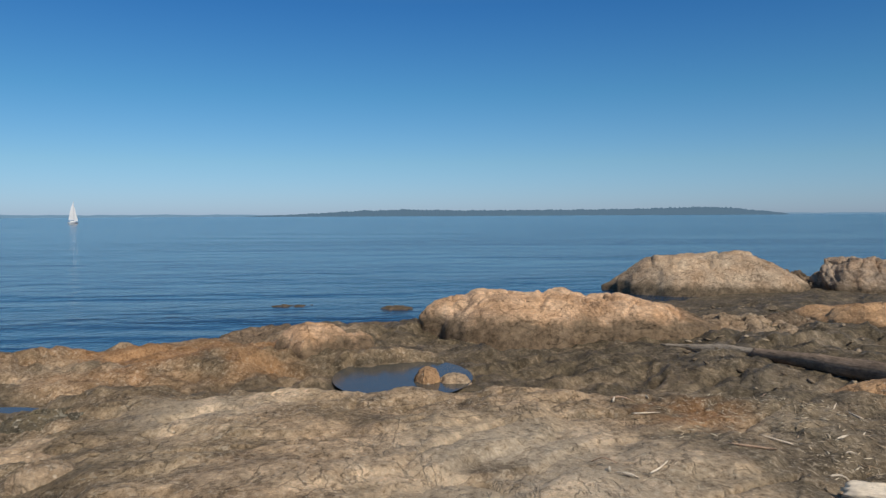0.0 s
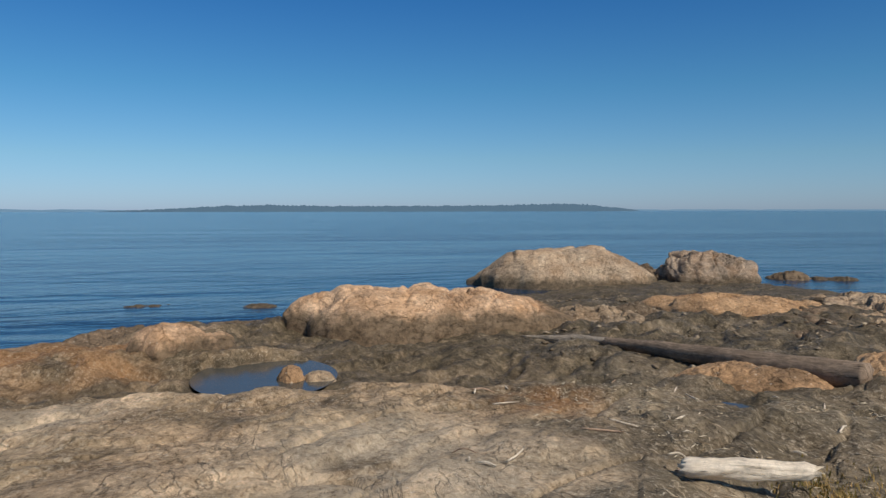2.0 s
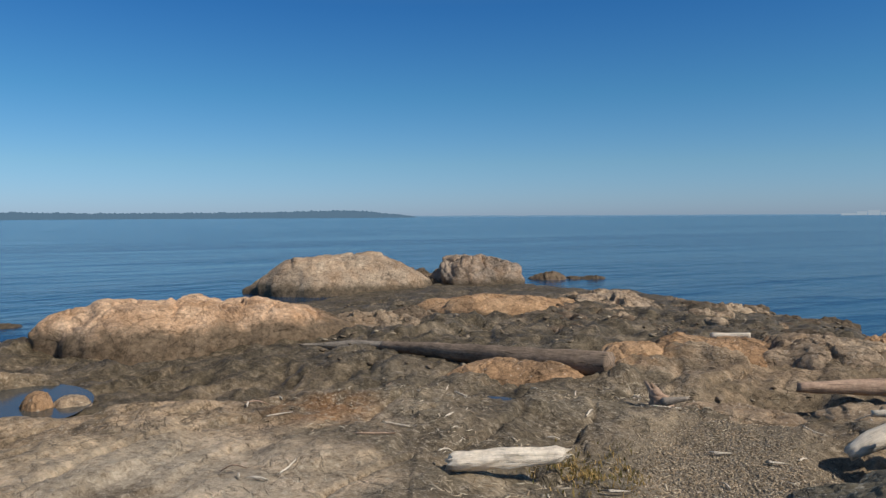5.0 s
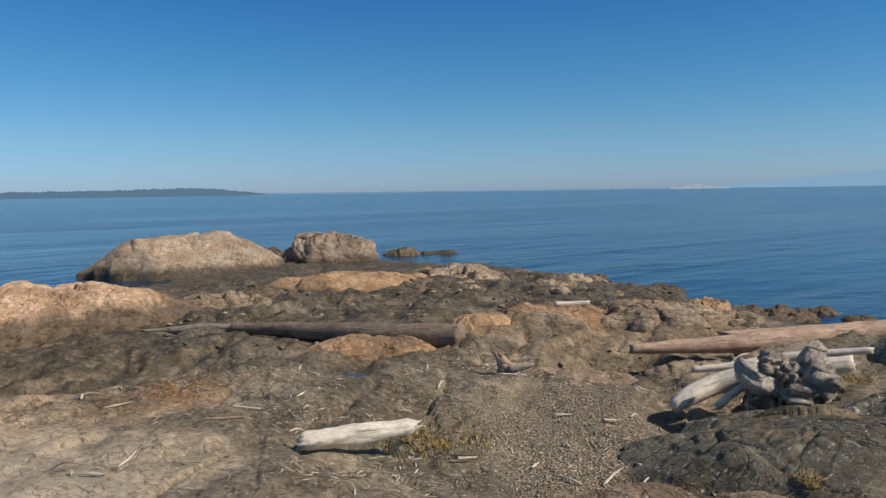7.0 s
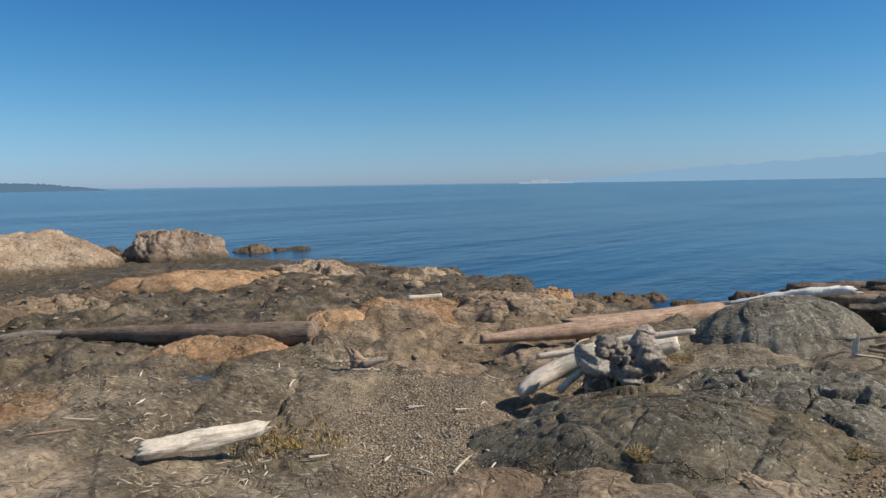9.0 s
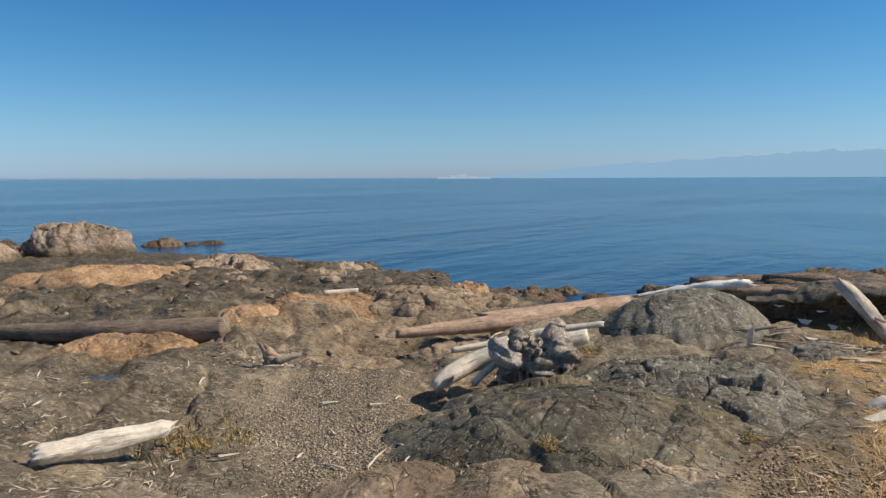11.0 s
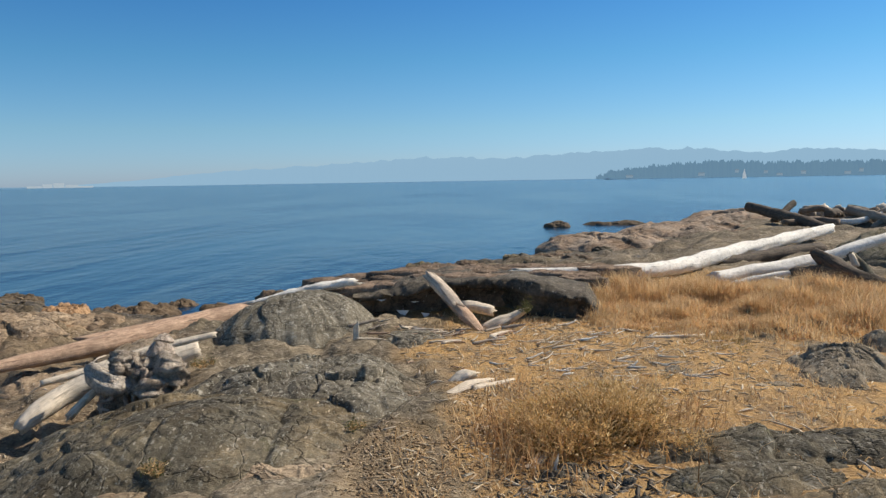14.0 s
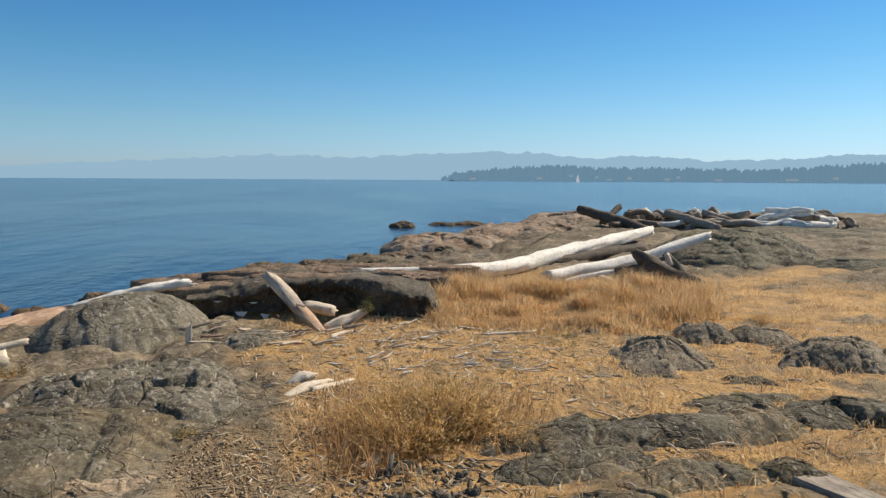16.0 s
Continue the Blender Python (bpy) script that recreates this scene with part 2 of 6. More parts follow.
    wetness = n.math("MULTIPLY", n.attr("weed"), 0.25)
    return n.done(col, n.math("SUBTRACT", 0.88, wetness), n.bump(h, 1.0, 0.06), **{"Specular IOR Level": 0.25})


def wood_material(name, light, dark, wear=1.0):
    n = Nodes(name)
    obj = n.add("TexCoord").outputs["UV"]
    fibre = n.noise(1.0, 8, 0.72, n.mapped((6.0, 60.0, 1.0), vec=obj), 0.3)
    blot = n.noise(2.3, 6, 0.65)
    col = n.mix(n.ramp(fibre, (0.34, 0.0), (0.62, 1.0)), dark, light)
    col = n.mix(0.6, col, n.ramp(n.noise(15, 7, 0.75, warp=0.5), (0.36, 0.62), (0.50, 1.0), (0.66, 1.18)), "MULTIPLY")
    col = n.mix(0.8 * wear, col, n.ramp(blot, (0.3, 0.55), (0.55, 1.05), (0.75, 1.25)), "MULTIPLY")
    split = n.ramp(n.noise(1.0, 5, 0.6, n.mapped((2.6, 26.0, 1.0), vec=obj), 0.5), (0.34, 0.0), (0.39, 1.0))
    col = n.mix(0.7 * wear, col, n.ramp(split, (0.0, 0.28), (1.0, 1.0)), "MULTIPLY")
    h = n.math("ADD", n.math("MULTIPLY", fibre, 0.5), n.math("MULTIPLY", split, 0.5))
    return n.done(col, 0.8, n.bump(h, 0.8, 0.02), **{"Specular IOR Level": 0.25})


def root_material(name, light, mid, dark):
    """Gnarled bleached root: blotched, pitted, with bark left in the hollows."""
    n = Nodes(name)
    col = n.ramp(n.noise(9, 8, 0.72, warp=0.5), (0.36, dark), (0.48, mid), (0.62, light))
    pit = n.ramp(n.noise(42, 6, 0.7), (0.36, 0.45), (0.52, 1.0), (0.7, 1.2))
    col = n.mix(0.8, col, pit, "MULTIPLY")
    h = n.math("ADD", n.noise(24, 7, 0.7, warp=0.6), n.math("MULTIPLY", n.noise(70, 5, 0.7), 0.4))
    return n.done(col, 0.85, n.bump(h, 1.0, 0.05), **{"Specular IOR Level": 0.2})


def leaf_material(name, a, b, c, thin=0.0):
    n = Nodes(name)
    rnd = n.geo.outputs["Random Per Island"]
    col = n.ramp(rnd, (0.0, a), (0.5, b), (1.0, c))
    col = n.mix(0.5, col, n.ramp(n.noise(3.0, 4, 0.6), (0.3, 0.6), (0.7, 1.3)), "MULTIPLY")
    m = n.done(col, 0.75, None, **{"Specular IOR Level": 0.2})
    if thin:
        n.glow_through(col, thin)
    return m


def far_material(name, colour, haze, share, scale=0.02):
    """Distant land: its own colour, with haze mixed in as a glow."""
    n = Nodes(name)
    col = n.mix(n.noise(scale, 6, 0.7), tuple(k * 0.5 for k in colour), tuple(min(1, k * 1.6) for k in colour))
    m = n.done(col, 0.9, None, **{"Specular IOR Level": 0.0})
    glow = n.add("Emission", {"Color": (*haze, 1), "Strength": 1.0})
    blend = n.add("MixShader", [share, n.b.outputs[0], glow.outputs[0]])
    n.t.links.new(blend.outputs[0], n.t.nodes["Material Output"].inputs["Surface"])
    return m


def plain(name, c, rough=0.6):
    n = Nodes(name)
    return n.done(n.mix(n.noise(8, 5, 0.6), tuple(k * 0.85 for k in c), tuple(min(1, k * 1.1) for k in c)), rough)


def water_material(name, deep, choppy, shine=0.5):
    n = Nodes(name)
    far = n.mapped((1.0, 1.0, 1.0))
    calm = n.ramp(n.noise(1.0, 4, 0.6, n.mapped((0.010, 0.045, 1.0), (0, 0, -0.35)), 1.0), (0.38, 0.15), (0.62, 1.15))
    wave = n.math("ADD", n.math("MULTIPLY", n.noise(0.55, 3, 0.55, n.mapped((0.7, 1.6, 1.0), (0, 0, -0.45)), 0.4), 1.0), n.math("MULTIPLY", n.noise(2.6, 4, 0.6, far), 0.28))
    swell = n.noise(1.0, 3, 0.5, n.mapped((0.05, 0.16, 1.0), (0, 0, -0.4)), 0.5)
    wave = n.math("ADD", n.math("MULTIPLY", wave, calm), n.math("MULTIPLY", swell, 1.4))
    body = n.mix(n.noise(0.02, 4, 0.6), deep, tuple(k * 1.5 for k in deep))
    return n.done(body, 0.16, n.bump(wave, choppy, 0.35), **{"IOR": 1.33, "Specular IOR Level": shine})


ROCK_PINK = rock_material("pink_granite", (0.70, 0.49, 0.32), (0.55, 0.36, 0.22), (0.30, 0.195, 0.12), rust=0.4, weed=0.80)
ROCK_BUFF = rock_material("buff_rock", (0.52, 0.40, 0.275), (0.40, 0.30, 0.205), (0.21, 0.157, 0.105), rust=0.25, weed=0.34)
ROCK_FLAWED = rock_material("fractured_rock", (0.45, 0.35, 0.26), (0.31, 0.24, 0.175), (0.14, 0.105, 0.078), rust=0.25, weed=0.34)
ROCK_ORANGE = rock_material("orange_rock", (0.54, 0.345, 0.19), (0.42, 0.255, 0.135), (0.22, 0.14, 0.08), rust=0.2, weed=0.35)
ROCK_TAN = rock_material("tan_rock", (0.48, 0.36, 0.235), (0.34, 0.25, 0.162), (0.18, 0.132, 0.088), lichen=0.2, rust=0.15)
ROCK_GREY = rock_material("grey_rock", (0.19, 0.16, 0.108), (0.12, 0.101, 0.068), (0.056, 0.048, 0.034), lichen=0.36, patchy=0.8)
ROCK_LICHEN = rock_material("lichened_rock", (0.26, 0.225, 0.162), (0.18, 0.155, 0.112), (0.095, 0.081, 0.06), lichen=0.7)
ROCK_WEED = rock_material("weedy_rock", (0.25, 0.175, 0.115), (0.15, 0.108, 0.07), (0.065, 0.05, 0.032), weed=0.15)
ROCK_LEDGE = rock_material("ledge_rock", (0.165, 0.137, 0.10), (0.11, 0.091, 0.066), (0.055, 0.046, 0.034))
WOOD_PALE = wood_material("sun_bleached_wood", (0.84, 0.73, 0.58), (0.62, 0.51, 0.38), 0.45)
WOOD_WHITE = wood_material("white_bleached_wood", (0.92, 0.88, 0.79), (0.72, 0.66, 0.57), 0.45)
WOOD_TAN = wood_material("tan_driftwood", (0.60, 0.42, 0.29), (0.34, 0.21, 0.14))
WOOD_GREY = wood_material("grey_driftwood", (0.44, 0.37, 0.29), (0.18, 0.145, 0.11))
WOOD_DARK = wood_material("dark_rotten_wood", (0.16, 0.12, 0.085), (0.05, 0.04, 0.03))
WOOD_BROWN = wood_material("brown_waterlogged_wood", (0.32, 0.235, 0.165), (0.14, 0.10, 0.07))
ROCK_DUSTY = rock_material("dust_covered_rock", (0.36, 0.285, 0.19), (0.25, 0.20, 0.135), (0.11, 0.092, 0.066), lichen=0.4)
ROCK_HEATH = rock_material("heath_covered_rock", (0.20, 0.175, 0.115), (0.125, 0.112, 0.075), (0.06, 0.056, 0.04), lichen=0.2)
BROWN_GRASS = leaf_material("brown_grass", (0.24, 0.13, 0.055), (0.50, 0.29, 0.13), (0.76, 0.52, 0.28), 0.45)
GROUND = ground_material()
SEA = water_material("sea_water", (0.008, 0.032, 0.068), 0.42, 0.34)
POOL = water_material("pool_water", (0.055, 0.055, 0.048), 0.02, 0.4)
STRAW = leaf_material("dry_grass", (0.52, 0.31, 0.14), (0.75, 0.51, 0.26), (0.85, 0.69, 0.43), 0.45)
SCRUB = leaf_material("half_dry_leaves", (0.14, 0.125, 0.035), (0.34, 0.24, 0.08), (0.66, 0.43, 0.17), 0.4)
GREEN = leaf_material("green_leaves", (0.07, 0.085, 0.03), (0.13, 0.13, 0.05), (0.26, 0.22, 0.09), 0.4)
PEBBLE = leaf_material("pebbles", (0.21, 0.15, 0.088), (0.40, 0.295, 0.185), (0.66, 0.53, 0.37))
BARK = leaf_material("bark_bits", (0.12, 0.075, 0.04), (0.25, 0.165, 0.09), (0.52, 0.39, 0.24))
CHIP = leaf_material("wood_chips", (0.28, 0.20, 0.12), (0.50, 0.39, 0.26), (0.70, 0.60, 0.44))
# blue haze is put into these far materials as glow
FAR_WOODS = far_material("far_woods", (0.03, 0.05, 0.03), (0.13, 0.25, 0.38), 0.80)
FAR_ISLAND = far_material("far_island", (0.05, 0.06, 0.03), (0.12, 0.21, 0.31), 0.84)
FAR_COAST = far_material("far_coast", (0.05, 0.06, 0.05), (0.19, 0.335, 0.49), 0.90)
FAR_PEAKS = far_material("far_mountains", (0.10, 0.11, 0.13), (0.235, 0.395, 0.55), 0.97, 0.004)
FAR_WALL = far_material("far_painted_wall", (0.7, 0.68, 0.62), (0.30, 0.42, 0.52), 0.5, 0.3)
# stronger glow turns the dark-looking far walls, sail and hull pale
FAR_PALE = far_material("far_pale_walls", (0.8, 0.78, 0.72), (0.42, 0.51, 0.58), 0.75, 0.1)
FAR_SAIL = far_material("far_sail", (0.9, 0.9, 0.88), (0.50, 0.57, 0.63), 0.6, 0.1)
FAR_ROOF = far_material("far_roof", (0.20, 0.16, 0.14), (0.16, 0.26, 0.36), 0.7, 0.3)
SAIL = leaf_material("sail_cloth", (0.84, 0.84, 0.82), (0.85, 0.85, 0.83), (0.90, 0.90, 0.88), 0.12)
HULL = plain("white_hull", (0.75, 0.75, 0.73), 0.35)
METAL = plain("mast_metal", (0.5, 0.5, 0.5), 0.4)
FOAM = plain("wake_foam", (0.8, 0.82, 0.84))


# ---- building helpers ----
def mesh_object(name, verts, faces, material, parent=None, label="", smooth=True, uv=None):
    data = bpy.data.meshes.new(name)
    verts = np.asarray(verts, float)
    if isinstance(faces, np.ndarray):
        k = faces.shape[1]
        data.vertices.add(len(verts))
        data.vertices.foreach_set("co", verts.ravel())
        data.loops.add(faces.size)
        data.loops.foreach_set("vertex_index", faces.ravel().astype(np.int32))
        data.polygons.add(len(faces))
        data.polygons.foreach_set("loop_start", np.arange(0, faces.size, k, dtype=np.int32))
        data.update(calc_edges=True)
        data.validate()
    else:
        data.from_pydata(verts.tolist(), [], faces)
    if uv is not None:
        layer = data.uv_layers.new(name="UVMap")
        idx = np.zeros(len(data.loops), np.int32)
        data.loops.foreach_get("vertex_index", idx)
        layer.data.foreach_set("uv", np.asarray(uv)[idx].ravel())
    if smooth:
        data.polygons.foreach_set("use_smooth", np.ones(len(data.polygons), bool))
    data.materials.append(material)
    ob = new(name, data)
    if parent is not None:
        ob.parent = parent
    if label:
        ob["label"] = label
    return ob


def grid_faces(rows, cols, wrap=False):
    i, j = np.meshgrid(np.arange(rows - 1), np.arange(cols if wrap else cols - 1), indexing="ij")
    a = i * cols + j
    b = i * cols + (j + 1) % cols
    return np.stack([a, b, b + cols, a + cols], -1).reshape(-1, 4)


# ---- the landform ----
AZ = [-180, -70, -33, -26, -15, 0, 15, 28, 38, 46, 54, 60, 66, 74, 82, 90, 97, 103, 110, 118, 128, 150, 180]
CREST_R = [9, 9, 9.0, 8.4, 8.0, 7.6, 7.6, 7.6, 7.0, 7.0, 7.6, 8.0, 9.0, 10.5, 12.5, 14.0, 15.0, 18.0, 30, 40, 46, 50, 9]
CREST_Z = [1.0, 0.75, 0.62, 0.93, 0.95, 0.95, 0.95, 0.95, 0.92, 0.9, 0.88, 0.88, 1.0, 1.05, 1.08, 1.1, 1.1, 1.1, 1.1, 1.1, 1.1, 1.1, 1.0]
FLOOR_Z = [0.6, 0.5, 0.45, 0.45, 0.45, 0.42, 0.48, 0.55, 0.62, 0.65, 0.65, 0.6, 0.55, 0.5, 0.6, 0.7, 0.75, 0.8, 0.8, 0.8, 0.8, 0.8, 0.6]
DROP = [2, 2, 1.4, 1.4, 1.4, 1.2, 1.4, 2.0, 2.6, 3.0, 3.0, 3.0, 2.5, 2, 2, 3, 4, 5, 6, 6, 6, 6, 2]
SHORE_R = [16, 16, 15.3, 15.0, 14.6, 17.5, 22, 31, 28, 24.5, 21.5, 17.5, 14.8, 18.0, 23, 24, 33, 44, 50, 58, 62, 66, 30]


def landform(x, y):
    az, r = np.degrees(np.arctan2(x, y)), np.hypot(x, y)
    rc, zc, zf, w, rs = (np.interp(az, AZ, t) for t in (CREST_R, CREST_Z, FLOOR_Z, DROP, SHORE_R))
    rs = rs + 1.3 * fbm(x * 0.35, y * 0.35, 4.2, 3)
    top = 1.2 + (zc - 1.2) * np.clip((r - 2) / (rc - 2), 0, 1) ** 0.8
    low = zf + (0.12 - zf) * np.clip((r - rc - w) / np.maximum(rs - rc - w, 0.5), 0, 1) ** 1.5
    s = sstep(0, 1, (r - rc) / w)
    z = top * (1 - s) + low * s
    z = z - np.clip((r - rs) * 0.30, 0, 3.0)
    for maz, mr, a, b, h in ((-22, 12.4, 4.3, 2.2, 0.36), (-9.5, 14.6, 2.0, 1.5, 0.20), (-3, 16.0, 3.4, 1.0, 0.22), (49, 5.9, 1.4, 1.7, -0.14), (85, 9.5, 1.3, 1.0, -0.16), (56, 12.6, 2.2, 1.6, 0.20),
                             (53.0, 9.0, 1.1, 1.0, -0.28), (61.0, 6.8, 0.7, 0.6, -0.22), (119, 18.5, 3.0, 3.0, 0.10), (128, 17.0, 2.2, 3.0, 0.06), (100, 22, 2.0, 5.0, -0.15), (126, 30, 7, 5, 0.02)):
        c, sn = math.cos(radians(maz)), math.sin(radians(maz))
        u, v = (x - mr * sn) * c - (y - mr * c) * sn, (x - mr * sn) * sn + (y - mr * c) * c
        z = z + h * np.exp(-((u / a) ** 2 + (v / b) ** 2) ** 1.4)
    return z


def masks(x, y, z):
    """Where soil, gravel, weed, rusty and grey rock and wood litter lie."""
    az, r = np.degrees(np.arctan2(x, y)), np.hypot(x, y)
    n1, n2 = fbm(x * 0.8, y * 0.8, 9.0, 4), fbm(x * 2.6, y * 2.6, 2.0, 4)
    soil = sstep(83.5, 89, az + 5 * n1 - 1.5 * np.clip(6 - r, -1, 2)) * sstep(3.4, 4.2, r) * (1 - sstep(12.4, 14.2, r + 1.2 * n1)) * (1 - sstep(134, 142, az))
    soil = soil * (1 - 0.85 * sstep(0.24, 0.42, n1 * 0.7 + n2 * 0.6) * sstep(99, 108, az))
    path = np.exp(-(((r - 13.6 - 0.42 * (az - 120)) / 0.8) ** 2)) * sstep(114, 117, az)
    soil = np.maximum(soil, np.clip(path * 1.3, 0, 1))
    gravel = np.exp(-(((az - 49.5) / 6.5) ** 2 + ((r - 6.0) / 1.7) ** 2) ** 2) * sstep(-0.7, -0.1, n2 + 0.3)
    chips = np.exp(-(((az - 84.5) / 4.2) ** 2 + ((r - 4.2) / 0.75) ** 2) ** 2)
    gravel = np.clip(gravel * 1.2, 0, 1)
    soil = np.maximum(soil, 0.9 * chips)
    weed = sstep(0.74, 0.50, z + 0.26 * n1 + 0.16 * n2) * sstep(7.0, 8.5, r)
    weed = weed * (1 - 0.85 * np.exp(-(((az + 22) / 13) ** 2 + ((r - 12.6) / 2.6) ** 2) ** 2))
    weed = np.maximum(weed, 0.8 * sstep(0.28, 0.5, n1 - 0.5 * n2) * sstep(30, 36, az) * (1 - sstep(60, 66, az)) * sstep(6.5, 8, r))
    weed = weed * (1 - 0.55 * np.exp(-((az - 27) / 10) ** 2 - ((r - 9.6) / 1.3) ** 2))
    rust = np.exp(-(((az + 20) / 12) ** 2 + ((r - 12.6) / 2.2) ** 2) ** 2) * sstep(-0.75, 0.0, n1)
    for paz, pr, pa, pb in ((33, 19.0, 6, 1.6), (33.5, 10.6, 5, 0.8), (42.5, 11.6, 3.5, 1.0), (19, 7.2, 4, 0.5), (57.5, 12.6, 2.5, 1.0), (49, 12.8, 3, 0.6)):
        rust = np.maximum(rust, 0.95 * np.exp(-(((az - paz) / pa) ** 2 + ((r - pr) / pb) ** 2) ** 2) * sstep(-0.5, 0.1, n2))
    grey = np.maximum(sstep(11, 24, az + 9 * n1 + 4 * n2) * (1 - sstep(50, 70, az)) * 0.85, sstep(60, 68, az + 4 * n1))
    ease = np.exp(-(((az - 51) / 10) ** 2 + ((r - 10.8) / 2.3) ** 2) ** 2)
    grey, weed = grey * (1 - 0.75 * ease), weed * (1 - 0.7 * ease)
    grey = np.maximum(grey, sstep(-24, -30, az + 6 * n2) * 0.5)
    litter = sstep(12, 30, az) * (1 - sstep(58, 66, az)) * (1 - sstep(9, 12, r)) * sstep(-0.3, 0.4, n1) + 0.55 * soil
    pale = np.exp(-(((az - 8) / 12) ** 2 + ((r - 4.9) / 1.5) ** 2) ** 2) * sstep(-0.7, 0.0, n1) + 0.6 * np.exp(-(((az + 19) / 6) ** 2 + ((r - 7.3) / 0.7) ** 2) ** 2)
    return dict(chips=np.clip(chips, 0, 1), pale=np.clip(pale, 0, 1), soil=np.clip(soil, 0, 1), gravel=gravel, weed=np.clip(weed, 0, 1), rust=rust, grey=np.clip(grey, 0, 1), litter=np.clip(litter, 0, 1))


def surface(x, y):
    """The ground with its relief, and the masks."""
    z = landform(x, y)
    m = masks(x, y, z)
    r = np.hypot(x, y)
    soft = np.clip(np.maximum(m["soil"], m["gravel"]), 0, 1)
    c, s = math.cos(0.5), math.sin(0.5)
    u, v = x * c + y * s, -x * s + y * c
    wu, wv = u + 0.35 * perlin(x * 0.9, y * 0.9, 5.0), v + 0.35 * perlin(x * 0.9, y * 0.9, 15.0)
    high, tone, joint = facets(wu * 0.42, wv * 0.85, 3, 0.9)
    high2, tone2, joint2 = facets(wu * 1.5 + 4.0, wv * 2.6, 11, 0.9)
    m["tone"] = np.clip(0.52 + 0.22 * tone + 0.26 * tone2 - 0.45 * np.exp(-((np.degrees(np.arctan2(x, y)) - 29) / 9) ** 2 - ((r - 5.9) / 1.9) ** 2) - 0.5 * np.exp(-((np.degrees(np.arctan2(x, y)) + 20) / 9) ** 2 - ((r - 4.2) / 0.9) ** 2), 0, 1)
    slabs = ridged(u * 0.75, v * 0.75, 3.3, 5, 0.52)
    lumps = fbm(x * 0.55, y * 0.55, 8.0, 5, 0.5)
    amp = np.interp(r, [2, 5, 8, 10, 18, 60], [0.04, 0.085, 0.10, 0.13, 0.12, 0.28])
    calm = 1 - 0.55 * (np.degrees(np.arctan2(x, y)) < 26) * sstep(9, 6.5, r)
    steps = np.abs(perlin(u * 0.35 + 2.0, v * 1.0, 6.1))
    rocky = amp * calm * (slabs * 0.5 + lumps * 0.8 - 0.1) - 0.05 * np.exp(-(steps / 0.03) ** 2) + np.interp(r, [3, 5, 8, 11, 20], [0.0, 0.05, 0.06, 0.09, 0.09]) * (1 - 0.8 * sstep(92, 99, np.degrees(np.arctan2(x, y)))) * (sstep(-0.08, 0.08, perlin(u * 0.5 - 3.0, v * 0.75 + 1.0, 2.2)) + 0.6 * sstep(-0.06, 0.06, perlin(u * 0.8 + 5.0, v * 1.6 - 2.0, 7.7)) - 0.7)
    fine = np.interp(r, [6, 9, 20], [0.012, 0.034, 0.045]) * fbm(x * 3.4, y * 2.0, 1.1, 5, 0.62) * sstep(40, 20, r)
    size = np.interp(r, [3, 5, 8, 10, 14, 20], [0.01, 0.022, 0.05, 0.075, 0.08, 0.07]) * calm
    rocky = rocky + fine + size * (high - 0.35 * np.exp(-(joint / 0.06) ** 2)) + 0.42 * size * (high2 - 0.35 * np.exp(-(joint2 / 0.08) ** 2))
    rocky = rocky * (0.4 + 0.6 * sstep(0.10, 0.5, z))
    z = z + rocky * (1 - 0.88 * soft) + soft * 0.02 * fbm(x * 3, y * 3, 1.0, 3)
    # the hollow that holds the tide pool
    o = polar(-3.2, 10.5)
    q = ((x - o[0]) / 0.95) ** 2 + ((y - o[1]) / 1.15) ** 2
    k = sstep(1.25, 0.75, q + 0.35 * lumps)
    z = z * (1 - k) + (0.42 + 0.1 * lumps) * k
    o = polar(31.5, 8.5)
    k = sstep(1.4, 0.7, ((x - o[0]) / 0.55) ** 2 + ((y - o[1]) / 0.42) ** 2 + 0.4 * lumps)
    z = z * (1 - k) + 0.58 * k
    return z, m


def ground_z(x, y):
    return float(surface(np.array([x]), np.array([y]))[0][0])


def build_ground():
    fine = np.radians(np.arange(-36, 134, 0.24))
    coarse = np.radians(np.arange(134, 324, 4.0))
    a = np.concatenate([fine, coarse])
    r = np.concatenate([np.linspace(0.05, 2.6, 8), 2.9 * np.exp(np.arange(0, 300) * 0.0108)])
    rr, aa = np.meshgrid(r, a, indexing="ij")
    x, y = rr * np.sin(aa), rr * np.cos(aa)
    z, m = surface(x, y)
    ob = mesh_object("ground", np.stack([x, y, z], -1).reshape(-1, 3), grid_faces(len(r), len(a), True), GROUND)
    for key, val in m.items():
        at = ob.data.attributes.new(key, "FLOAT", "POINT")
        at.data.foreach_set("value", np.ascontiguousarray(val.ravel(), dtype=np.float32))
    return tagged(ob, "uneven bedrock shore with gravel, dry soil and weed", "ground", kind="structure")


build_ground()

# the sea, one sheet to the horizon
sr = np.concatenate([[0.0], 4 * np.exp(np.linspace(0, math.log(4950 / 4), 60))])
sa = np.radians(np.arange(0, 360, 4.0))
rr, aa = np.meshgrid(sr, sa, indexing="ij")
tagged(mesh_object("sea", np.stack([rr * np.sin(aa), rr * np.cos(aa), np.zeros_like(rr)], -1).reshape(-1, 3), grid_faces(len(sr), len(sa), True), SEA),
       "calm deep blue sea with small ripples", "water", kind="structure")


